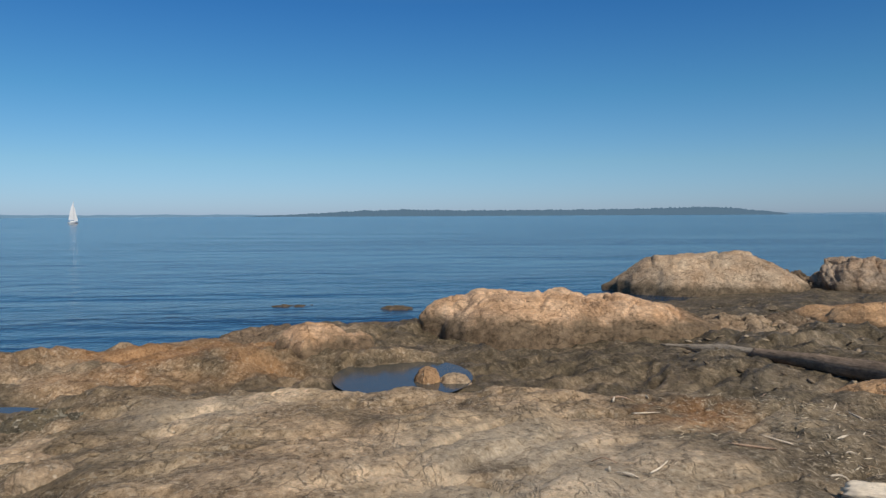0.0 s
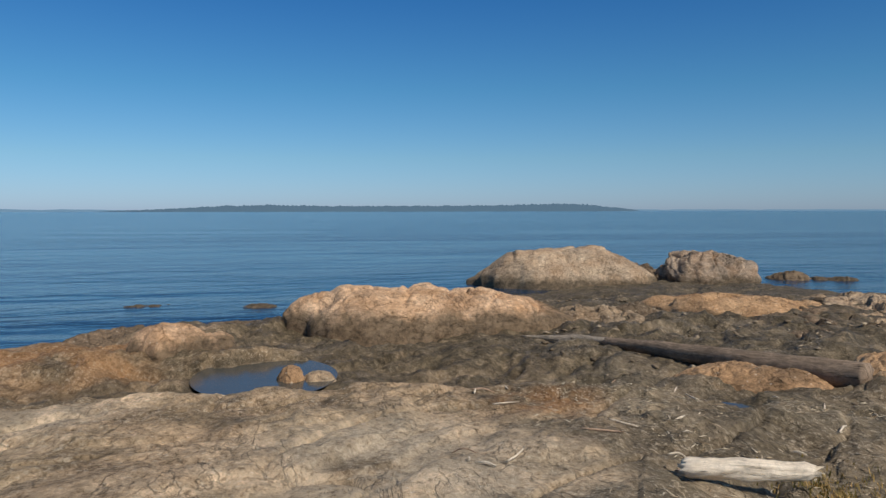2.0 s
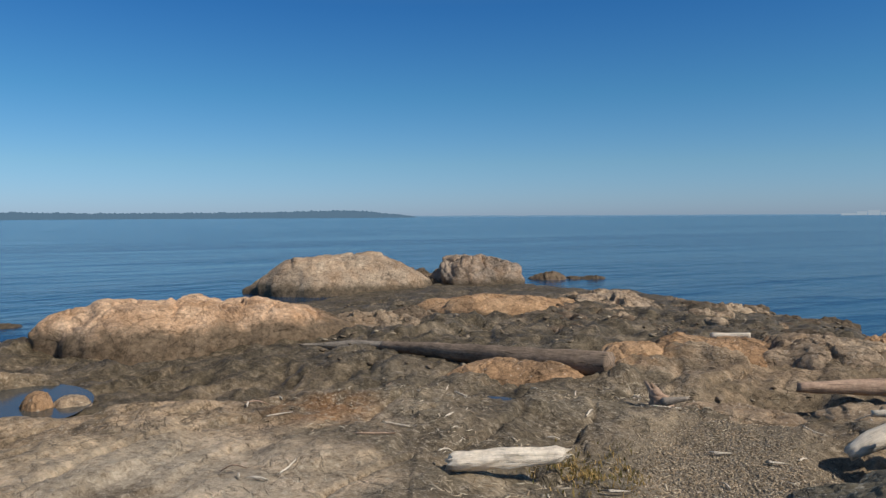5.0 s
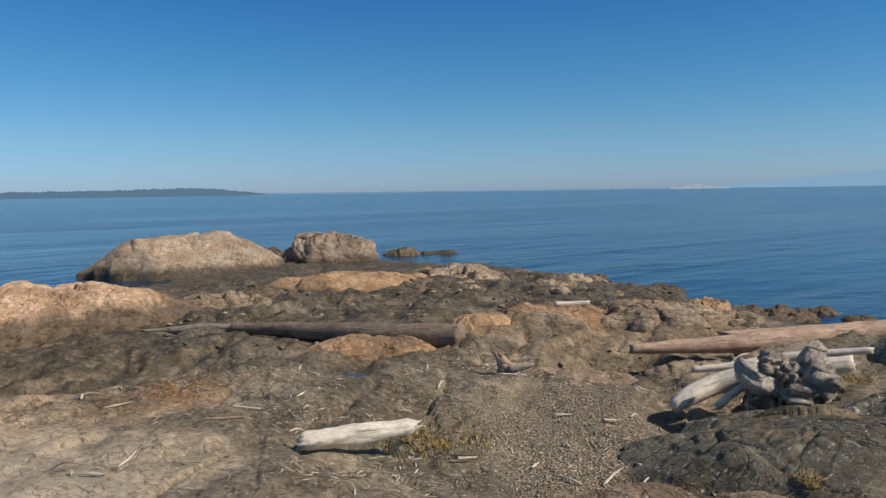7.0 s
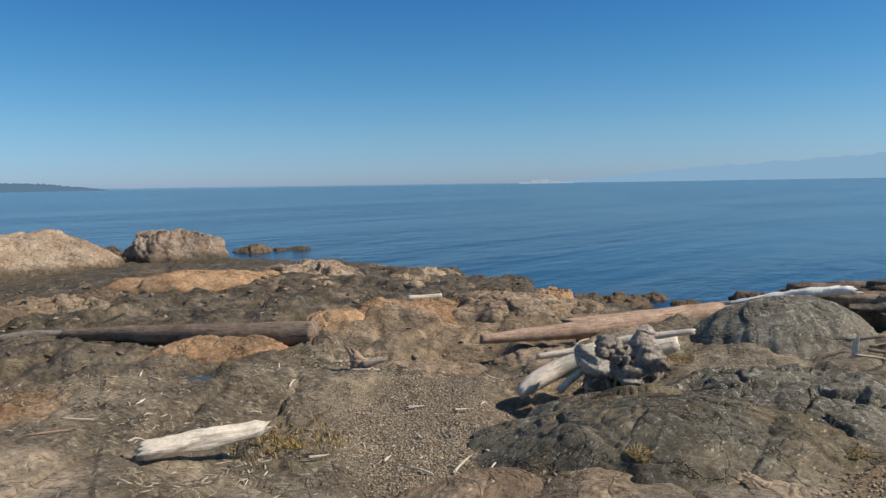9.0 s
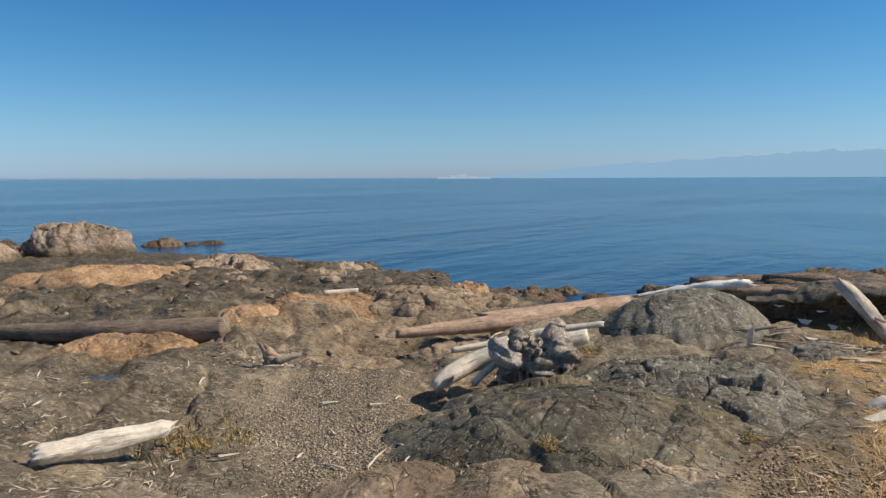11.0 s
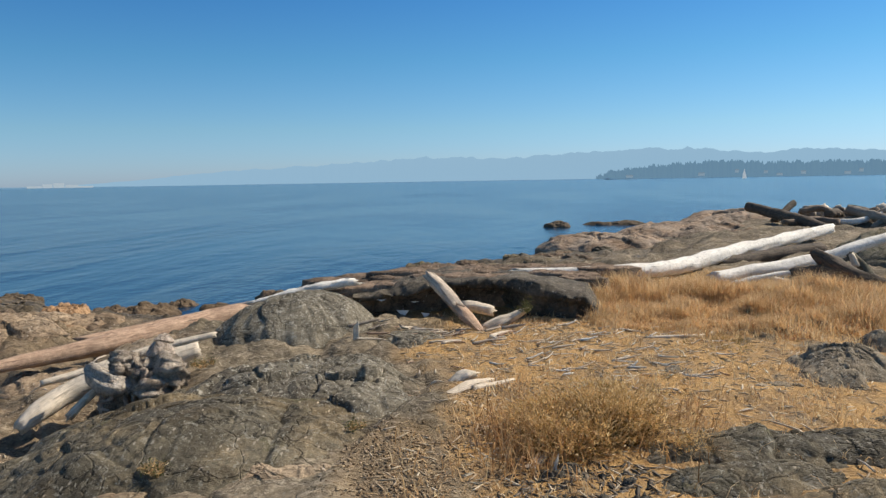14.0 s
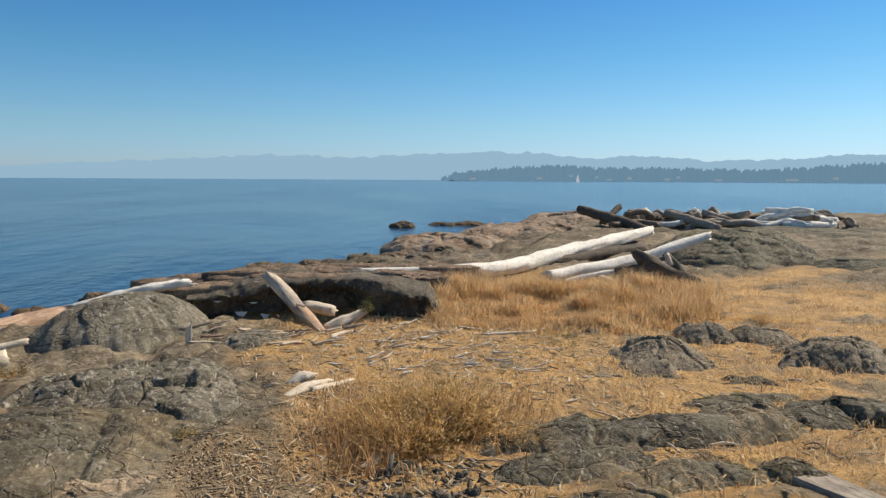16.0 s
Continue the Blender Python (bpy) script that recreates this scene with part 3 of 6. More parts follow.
def still_pool(az, r, a, b, z):
    c, s = math.cos(radians(az)), math.sin(radians(az))
    k = np.linspace(0, 2 * math.pi, 40, endpoint=False)
    u, v = a * np.cos(k), b * np.sin(k)
    o = polar(az, r)
    ring = np.stack([o[0] + u * c + v * s, o[1] - u * s + v * c, np.full(40, z)], -1)
    ob = mesh_object("tide_pool", np.vstack([ring, [[o[0], o[1], z]]]), [(i, (i + 1) % 40, 40) for i in range(40)], POOL)
    return tagged(ob, "still shallow tide pool among the rocks", "water", kind="structure")


still_pool(-3.2, 10.5, 1.0, 1.3, 0.50)
still_pool(31.5, 8.5, 0.6, 0.45, 0.615)
still_pool(-33.5, 9.0, 0.9, 0.9, 0.62)


# ---- rocks ----
ROCK_BLACK = rock_material("black_rock", (0.16, 0.14, 0.11), (0.08, 0.072, 0.058), (0.03, 0.028, 0.024), lichen=0.15)
LAYER = rock_material("layered_rock", (0.34, 0.24, 0.165), (0.22, 0.155, 0.105), (0.10, 0.075, 0.052))

def outcrop(label, az, r, a, b, h, base, material, turn=0.0, p=2.6, seed=0.0, rough=0.10, lean=0.0, na=120, nr=44, name="boulder", group="", strata=1.0, cut=0.30, round_off=0.62, block=0.7, grain=2.2, profile=None):
    """A rounded rock of half-width a across the view and half-depth b, rising h over its base."""
    k = np.linspace(0, 2 * math.pi, na, endpoint=False)
    q = np.linspace(0, 1, nr) ** 0.8
    qq, kk = np.meshgrid(q, k, indexing="ij")
    edge = 1 + 0.16 * fbm(np.cos(kk) * 1.3 + seed, np.sin(kk) * 1.3, seed, 3)
    side = np.clip(qq, 0, 1)
    z = (1 - side ** p) ** round_off
    if profile:
        z = np.minimum(z, np.interp(qq * np.cos(kk), [q[0] for q in profile], [q[1] for q in profile]))
    z = h * z
    u, v = a * qq * edge * np.cos(kk), b * qq * edge * np.sin(kk)
    z = z * (1 + lean * u / a) + np.where(qq > 0.985, -0.35, 0)
    s = max(a, b)
    rough = rough * (0.6 if s < 0.9 else 1.0)
    big = fbm(u / s * 1.5 + seed, v / s * 1.5, z / s * 1.8 + seed, 3, 0.45)
    small = fbm(u * 2.0 + seed * 3, v * 3.6, z * 5.0 * strata, 5, 0.55)
    seam = np.abs(perlin(u / s * 2.2 + seed * 2, v / s * 1.6 - u / s, z * 1.2 + seed))
    seam2 = np.abs(perlin(u / s * 1.4 - seed, v / s * 3.2 + u / s * 1.2, z * 2.0 - seed))
    bench = np.round((big * 1.2 + 0.25 * small) * 3) / 3
    d = rough * (0.75 * big + 0.18 * small + 0.40 * bench) - cut * rough * (np.exp(-(seam / 0.05) ** 2) + 0.8 * np.exp(-(seam2 / 0.04) ** 2))
    wob = 0.16 * fbm(u / s * 3.0 + seed, v / s * 3.0, z / s * 3.0, 3)
    high, _, joint = facets(u / s * grain + 0.5 * z / s * grain + seed * 3.7 + wob, (v - 1.3 * z) / s * grain * 1.25 + seed * 1.9 + wob, 7, 1.0)
    high2, _, joint2 = facets(u / s * grain * 2.9 + wob, (v - 1.3 * z) / s * grain * 3.3 - seed + wob, 19, 1.0)
    d = 0.6 * d + block * rough * (high - 0.45 * np.exp(-(joint / 0.07) ** 2) + 0.30 * (high2 - 0.5 * np.exp(-(joint2 / 0.08) ** 2)))
    fade = np.clip(1.05 - qq ** 6, 0.1, 1)
    z = z + d * fade
    push = 1 + 0.6 * d / max(s, 0.3)
    u, v = u * push, v * push
    t = radians(-az + turn)
    c, sn = math.cos(t), math.sin(t)
    o = polar(az, r)
    co = np.stack([o[0] + u * c - v * sn, o[1] + u * sn + v * c, base + z], -1).reshape(-1, 3)
    ob = mesh_object(name, co - np.array((o[0], o[1], base)), grid_faces(nr, na, True)[:, ::-1], material)
    ob.location = (o[0], o[1], base)
    return tagged(ob, label or "layer", "rock", group)


outcrop("long pink granite boulder with cracked top and dark wet foot", 9.2, 15.2, 2.95, 1.4, 0.80, 0.36, ROCK_PINK, p=4.2, seed=2.1, rough=0.20, cut=0.7, na=260, nr=110, grain=3.0, block=0.4, profile=[(-1, 0.3), (-0.86, 0.72), (-0.66, 0.97), (-0.2, 1), (0.35, 0.97), (0.6, 0.86), (0.85, 0.5), (1, 0.2)])
outcrop("broad buff boulder standing in the sea", 18.9, 28.5, 3.75, 2.2, 1.52, -0.1, ROCK_BUFF, p=3.6, seed=5.3, rough=0.16, cut=0.5, na=220, nr=90, grain=1.7, profile=[(-1, 0.1), (-0.82, 0.34), (-0.42, 0.83), (0.1, 0.9), (0.44, 1.0), (0.55, 0.82), (0.78, 0.52), (1, 0.12)])
outcrop("grey fractured boulder standing in the sea", 29.7, 30.2, 2.1, 1.6, 1.26, -0.1, ROCK_FLAWED, p=4.0, seed=8.8, rough=0.24, cut=0.7, na=200, nr=80, grain=2.4, profile=[(-1, 0.35), (-0.55, 0.86), (-0.2, 1), (0.45, 0.98), (0.75, 0.68), (1, 0.25)])
outcrop("small jagged rock between two boulders in the sea", 26.0, 30.3, 1.0, 1.0, 0.62, -0.1, ROCK_WEED, seed=3.9, rough=0.24)
outcrop("low reddish reef rock awash in the sea", 35.4, 33.2, 0.85, 0.7, 0.34, -0.06, ROCK_PINK, seed=11.0, rough=0.14)
outcrop("low reddish reef rock awash in the sea", 37.9, 33.6, 1.2, 0.6, 0.20, -0.08, ROCK_WEED, seed=14.0, rough=0.12)
outcrop("rounded orange boulder beside a tide pool", -9.9, 12.3, 0.66, 0.55, 0.56, 0.46, ROCK_PINK, p=3.4, seed=1.5, rough=0.05, lean=-0.1)
outcrop("rounded orange boulder beside a tide pool", -6.9, 12.3, 0.42, 0.4, 0.42, 0.44, ROCK_PINK, seed=6.5, rough=0.05)
outcrop("small brown rock standing in a tide pool", -1.2, 10.2, 0.19, 0.24, 0.24, 0.44, ROCK_ORANGE, p=3.2, seed=4.5, rough=0.03)
outcrop("small brown rock standing in a tide pool", 0.9, 10.2, 0.24, 0.26, 0.15, 0.44, ROCK_TAN, p=3.2, seed=9.5, rough=0.03)
outcrop("weed-covered low rock at the water's edge", -11.5, 15.4, 1.5, 0.7, 0.20, 0.28, ROCK_WEED, seed=12.5, rough=0.12)
outcrop("weed-covered low rock at the water's edge", -3.0, 15.8, 1.9, 0.8, 0.20, 0.32, ROCK_WEED, seed=13.5, rough=0.12)
outcrop("submerged brown reef just breaking the sea", -11.8, 23.4, 0.9, 0.5, 0.08, -0.07, ROCK_WEED, seed=15.5, rough=0.06)
outcrop("submerged brown reef just breaking the sea", -3.6, 22.2, 0.6, 0.4, 0.12, -0.05, ROCK_WEED, seed=16.5, rough=0.06)
outcrop("rounded brown rock on the bedrock shore", -28.9, 5.75, 0.22, 0.17, 0.13, 0.98, ROCK_TAN, seed=17.5, rough=0.03)
outcrop("flat dark rock beside a green pool", -27.8, 8.0, 0.55, 0.3, 0.13, 0.80, ROCK_GREY, seed=18.5, rough=0.07)
outcrop("flat tan rock beside a green pool", -29.5, 6.9, 0.7, 0.4, 0.10, 0.80, ROCK_TAN, seed=19.5, rough=0.07)
outcrop("smooth orange rock rising from the low shore", 33.0, 19.3, 2.3, 1.2, 0.42, 0.34, ROCK_ORANGE, p=2.4, seed=20.5, rough=0.14, lean=-0.1)
outcrop("low weathered rock behind an orange one", 40.5, 20.5, 1.3, 0.8, 0.38, 0.25, ROCK_BUFF, seed=21.5, rough=0.16)
outcrop("low weathered rock beside a pink boulder", 22.0, 16.6, 1.1, 0.8, 0.34, 0.30, ROCK_TAN, seed=22.5, rough=0.15)
outcrop("low weathered rock beside a pink boulder", 25.0, 17.6, 0.7, 0.6, 0.32, 0.30, ROCK_WEED, seed=23.2, rough=0.15)
outcrop("orange-stained rock below a brown log", 33.2, 10.2, 0.95, 0.42, 0.30, 0.52, ROCK_ORANGE, p=2.2, seed=24.5, rough=0.05)
outcrop("orange-stained rock at the end of a brown log", 42.4, 11.6, 0.62, 0.5, 0.36, 0.52, ROCK_ORANGE, seed=25.5, rough=0.07)
outcrop("broad tan rock hump above the shore", 55.2, 12.3, 1.15, 1.0, 0.50, 0.50, ROCK_TAN, p=2.2, seed=26.9, rough=0.12, lean=0.05, block=0.4, na=180, nr=70)
outcrop("orange-topped tan rock above the shore", 48.2, 12.3, 1.15, 0.8, 0.36, 0.55, ROCK_ORANGE, p=2.4, seed=27.5, rough=0.07)
outcrop("rusty broken rock on the shore", 58.5, 13.2, 0.45, 0.6, 0.42, 0.50, ROCK_ORANGE, seed=28.5, rough=0.16)
outcrop("grey rock below a resting log", 58.8, 9.0, 0.60, 0.40, 0.16, 0.62, ROCK_TAN, seed=29.5, rough=0.08)
outcrop("tan rock at the edge of the gravel", 49.5, 8.3, 0.7, 0.35, 0.10, 0.70, ROCK_TAN, seed=30.5, rough=0.08)
outcrop("orange rock at the water's edge", 63.2, 17.0, 0.75, 0.5, 0.24, 0.0, ROCK_PINK, seed=31.5, rough=0.14)
outcrop("dark rock at the water's edge", 61.0, 17.0, 0.6, 0.5, 0.20, 0.0, ROCK_WEED, seed=32.5, rough=0.14)
outcrop("small orange rock awash at the water's edge", 66.0, 18.2, 0.35, 0.3, 0.18, -0.04, ROCK_PINK, seed=33.5, rough=0.08)
outcrop("small flat rock awash at the water's edge", 68.4, 17.6, 0.42, 0.3, 0.14, -0.04, ROCK_ORANGE, seed=34.5, rough=0.06)
outcrop("lichen-spotted grey rock dome", 75.3, 8.9, 1.02, 0.95, 0.56, 0.98, ROCK_LICHEN, p=2.1, seed=35.5, rough=0.035, na=180, nr=70, lean=0.08, round_off=0.72)
outcrop("broad grey rock slab with lichen and cracks", 70.0, 5.3, 1.72, 1.45, 0.46, 0.86, ROCK_GREY, p=1.9, seed=36.5, rough=0.075, round_off=1.05, cut=0.2, grain=2.3, block=0.6, na=280, nr=120, name="rock_slab", turn=-12)
outcrop("pale grey rock edge sloping into gravel", 55.5, 4.35, 0.75, 0.42, 0.16, 0.92, ROCK_TAN, p=1.9, seed=36.9, rough=0.05, round_off=1.1, na=160, nr=60, name="rock_slab", turn=28)
outcrop("grey broken rock shoulder with lichen", 77.5, 6.1, 1.3, 1.2, 0.40, 0.90, ROCK_LICHEN, p=2.4, seed=37.5, rough=0.085, round_off=0.8, cut=0.2, grain=2.6, block=0.7, na=240, nr=100, name="rock_slab", turn=14)
outcrop("smooth buff rock foot at the edge of gravel", 77.2, 4.45, 0.62, 0.30, 0.17, 1.0, ROCK_TAN, seed=38.5, rough=0.06, turn=6, round_off=0.8, na=160, nr=60)
outcrop("rounded tan rock before a dark ledge", 84.2, 8.0, 0.58, 0.45, 0.20, 0.98, ROCK_LICHEN, seed=39.5, rough=0.05)
SLAB = dict(round_off=1.15, p=2.0, name="rock_slab", cut=0.3, grain=1.9, block=0.5)
outcrop("dark slab of rock crossed by dry grass", 115.4, 5.2, 1.40, 0.52, 0.19, 1.12, ROCK_GREY, seed=40.5, rough=0.085, na=260, nr=100, turn=36, **SLAB)
outcrop("dark slab of rock crossed by dry grass", 109.2, 4.45, 0.72, 0.28, 0.14, 1.13, ROCK_GREY, seed=43.5, rough=0.07, na=160, nr=60, turn=34, **SLAB)
outcrop("dark slab of rock crossed by dry grass", 125.6, 6.1, 0.90, 0.42, 0.17, 1.12, ROCK_GREY, seed=41.5, rough=0.08, na=180, nr=70, turn=26, **SLAB)
outcrop("dark slab of rock crossed by dry grass", 119.8, 6.1, 0.70, 0.22, 0.11, 1.13, ROCK_GREY, seed=45.1, rough=0.06, na=140, nr=50, turn=36, **SLAB)
outcrop("dark slab of rock crossed by dry grass", 118.4, 4.50, 0.60, 0.28, 0.14, 1.13, ROCK_GREY, seed=42.5, rough=0.07, na=160, nr=60, turn=32, **SLAB)
outcrop("dark slab of rock crossed by dry grass", 113.2, 4.05, 0.50, 0.22, 0.12, 1.13, ROCK_GREY, seed=44.2, rough=0.06, na=140, nr=50, turn=28, **SLAB)
outcrop("low grey rock in dry soil", 123.6, 4.75, 0.34, 0.20, 0.12, 1.13, ROCK_GREY, seed=46.2, rough=0.05, turn=12, round_off=1.0)
outcrop("low grey rock in dry soil", 102.8, 5.0, 0.55, 0.20, 0.06, 1.14, ROCK_GREY, seed=47.2, rough=0.04, turn=24, round_off=1.1)
outcrop("grey rock with lichen among dry grass", 115.0, 7.25, 0.62, 0.80, 0.36, 1.03, ROCK_DUSTY, p=1.7, seed=44.5, rough=0.09, round_off=1.1, na=180, nr=70, cut=0.4, lean=-0.2)
outcrop("grey rock with lichen among dry grass", 117.4, 8.4, 0.44, 0.44, 0.30, 1.04, ROCK_DUSTY, p=1.8, seed=44.9, rough=0.06, na=100, nr=40, round_off=1.0)
outcrop("grey rock with lichen among dry grass", 126.4, 8.0, 0.74, 0.75, 0.40, 1.03, ROCK_DUSTY, p=1.7, seed=45.5, rough=0.09, round_off=1.1, na=180, nr=70, cut=0.4)
outcrop("low grey rock among dry grass", 120.8, 8.6, 0.50, 0.36, 0.22, 1.06, ROCK_DUSTY, seed=46.5, rough=0.05, round_off=1.0)
outcrop("low grey rock among dry grass", 121.0, 6.75, 0.32, 0.24, 0.14, 1.07, ROCK_GREY, seed=47.5, rough=0.05, round_off=1.0)
outcrop("low grey rock in dry soil", 103.9, 6.75, 0.30, 0.28, 0.10, 1.08, ROCK_DUSTY, seed=48.5, rough=0.04, round_off=1.1)
outcrop("low grey rock in dry soil", 110.6, 6.55, 0.32, 0.18, 0.08, 1.10, ROCK_DUSTY, seed=49.5, rough=0.04, turn=20, round_off=1.1)
outcrop("dark weathered hump beside a sandy path", 118.8, 17.6, 1.75, 2.7, 0.76, 1.0, ROCK_HEATH, p=2.0, seed=50.5, rough=0.16, na=160, nr=60)
outcrop("dark weathered hump beside a sandy path", 127.2, 16.4, 1.4, 1.2, 0.36, 1.0, ROCK_HEATH, seed=51.5, rough=0.06)
outcrop("long low hump of dark weathered rock", 124.0, 27.0, 4.2, 2.0, 0.28, 1.0, ROCK_HEATH, seed=52.5, rough=0.10)
outcrop("brown rocks of the low headland", 98.0, 26.0, 2.6, 2.2, 0.62, 0.30, ROCK_FLAWED, seed=53.5, rough=0.16, na=160, nr=60)
outcrop("brown rocks of the low headland", 103.5, 30.0, 3.2, 2.6, 0.75, 0.30, ROCK_FLAWED, seed=54.5, rough=0.16, na=160, nr=60)
outcrop("brown rocks of the low headland", 106.5, 38.0, 3.0, 3.0, 0.75, 0.35, ROCK_FLAWED, seed=55.5, rough=0.2)
outcrop("dark low rocks at the water's edge", 94.5, 21.5, 1.7, 1.2, 0.36, 0.20, ROCK_WEED, seed=56.5, rough=0.24)
outcrop("dark low rocks at the water's edge", 88.5, 20.5, 1.7, 1.2, 0.26, 0.12, ROCK_WEED, seed=57.5, rough=0.22)
outcrop("dark low rocks at the water's edge", 81.0, 19.0, 1.3, 1.0, 0.28, 0.10, ROCK_WEED, seed=58.5, rough=0.22)
outcrop("dark low rocks at the water's edge", 75.5, 17.8, 1.1, 0.9, 0.26, 0.05, ROCK_WEED, seed=59.5, rough=0.20)
outcrop("small islet rock standing in the sea", 93.8, 44.0, 0.85, 0.7, 0.36, -0.05, ROCK_WEED, seed=60.5, rough=0.16)
outcrop("low reef of dark rock off the headland", 98.5, 46.0, 2.2, 0.8, 0.24, -0.06, ROCK_WEED, seed=61.5, rough=0.14)

rub = random.Random(77)
for az, r, a, b in ((97.0, 4.28, 0.24, 0.15), (100.2, 4.22, 0.22, 0.14), (98.2, 4.02, 0.26, 0.14), (94.8, 4.12, 0.15, 0.10), (101.6, 3.98, 0.18, 0.12), (95.8, 3.86, 0.20, 0.12)):
    outcrop("low black broken rock beside dry grass", az, r, a, b, rub.uniform(0.03, 0.06), 1.12, ROCK_BLACK, seed=62.5 + az, rough=0.10, na=90, nr=34, cut=0.7, p=4.0, turn=rub.uniform(-25, 35), group="black broken rocks")

# loose low rocks of the outer shore
rs = random.Random(31)
for i in range(64):
    az = rs.uniform(36, 61)
    r = rs.uniform(14.5, 24) - max(0, az - 54) * 0.5
    o = polar(az, r)
    s = rs.uniform(0.18, 0.6)
    outcrop("loose weathered rock on the low outer shore", az, r, s, s * rs.uniform(0.5, 0.9), s * rs.uniform(0.15, 0.34), ground_z(o[0], o[1]) - 0.05,
            rs.choice((ROCK_WEED, ROCK_WEED, ROCK_WEED, ROCK_TAN)), rs.uniform(-40, 40), seed=70 + i * 1.3, rough=s * 0.3, na=40, nr=14, name="shore_rock", group="rocks of the outer shore")
for i in range(40):
    az = rs.uniform(76, 108)
    r = rs.uniform(17, 22) + max(0, az - 92) * rs.uniform(0.4, 1.4)
    o = polar(az, r)
    s = rs.uniform(0.2, 0.5)
    outcrop("loose dark rock below the headland", az, r, s, s * rs.uniform(0.5, 0.9), s * rs.uniform(0.15, 0.34), ground_z(o[0], o[1]) - 0.05,
            rs.choice((ROCK_WEED, ROCK_FLAWED, ROCK_GREY)), rs.uniform(-40, 40), seed=170 + i * 1.3, rough=s * 0.3, na=40, nr=14, name="shore_rock", group="rocks of the headland")


# the undercut ledge
def rock_ledge():
    n, m = 200, 46
    t = np.linspace(0, 1, n)
    az = 79.3 + 18.9 * t
    face = 9.9 - 0.75 * sstep(0.45, 0.95, t) + 0.12 * fbm(t * 9, t * 0, 1.0, 3)
    s = np.linspace(0, 1, m)
    tt, ss = np.meshgrid(t, s, indexing="ij")
    # profile from the back of the top, over the lip, down the hollow face to the foot
    top = 1.50 - 0.06 * sstep(0.6, 1.0, tt) - 0.22 * sstep(0.35, 0.0, tt)
    push = np.interp(ss, [0, 0.40, 0.50, 0.56, 0.66, 0.85, 1.0], [2.6, 0.25, 0.0, 0.06, 0.50, 0.55, 0.45])
    hollow = 1 - 0.85 * sstep(0.58, 0.72, tt)
    push = np.where(ss > 0.5, push * hollow, push)
    z = np.interp(ss, [0, 0.2, 0.45, 0.53, 0.64, 0.85, 1.0], [0.35, 0.93, 1.0, 0.80, 0.68, 0.18, -0.35])
    z = 0.98 + (top - 0.98) * z
    rr = np.repeat(face[:, None], m, 1) + push
    end = sstep(0.93, 1.0, tt)
    z = z - end * 0.25 * (z > 1.2)
    aa = np.radians(np.repeat(az[:, None], m, 1))
    x, y = rr * np.sin(aa), rr * np.cos(aa)
    bed = ridged(x * 0.5, y * 0.9, z * 7.0, 4)
    d = 0.07 * bed + 0.05 * fbm(x * 1.6, y * 1.6, z * 3, 4)
    d = d * (1 - 0.88 * sstep(0.60, 0.72, tt) * (ss > 0.5))
    x, y, z = x + d * np.sin(aa) * (ss > 0.48), y + d * np.cos(aa) * (ss > 0.48), z + d * 0.8 * (ss < 0.55)
    ledge = mesh_object("rock_ledge", np.stack([x, y, z], -1).reshape(-1, 3), grid_faces(n, m)[:, ::-1], ROCK_LEDGE)
    return tagged(ledge, "dark undercut rock ledge with a layered top", "rock")


ledge = rock_ledge()
lay = random.Random(8)
for i in range(26):
    # thin weathered layers lying on the top of the ledge
    q = lay.uniform(79.5, 97.0)
    slab = outcrop("", q, lay.uniform(10.35, 11.9), lay.uniform(0.35, 0.9), lay.uniform(0.12, 0.3), lay.uniform(0.05, 0.10), 1.40 + lay.uniform(-0.02, 0.04) - 0.15 * max(0, (86 - q) / 6), LAYER, lay.uniform(-10, 10), p=6, seed=i * 2.7, rough=0.05, na=50, nr=12, name="rock_layer")
    del slab["label"], slab["category"]
    slab.parent = ledge


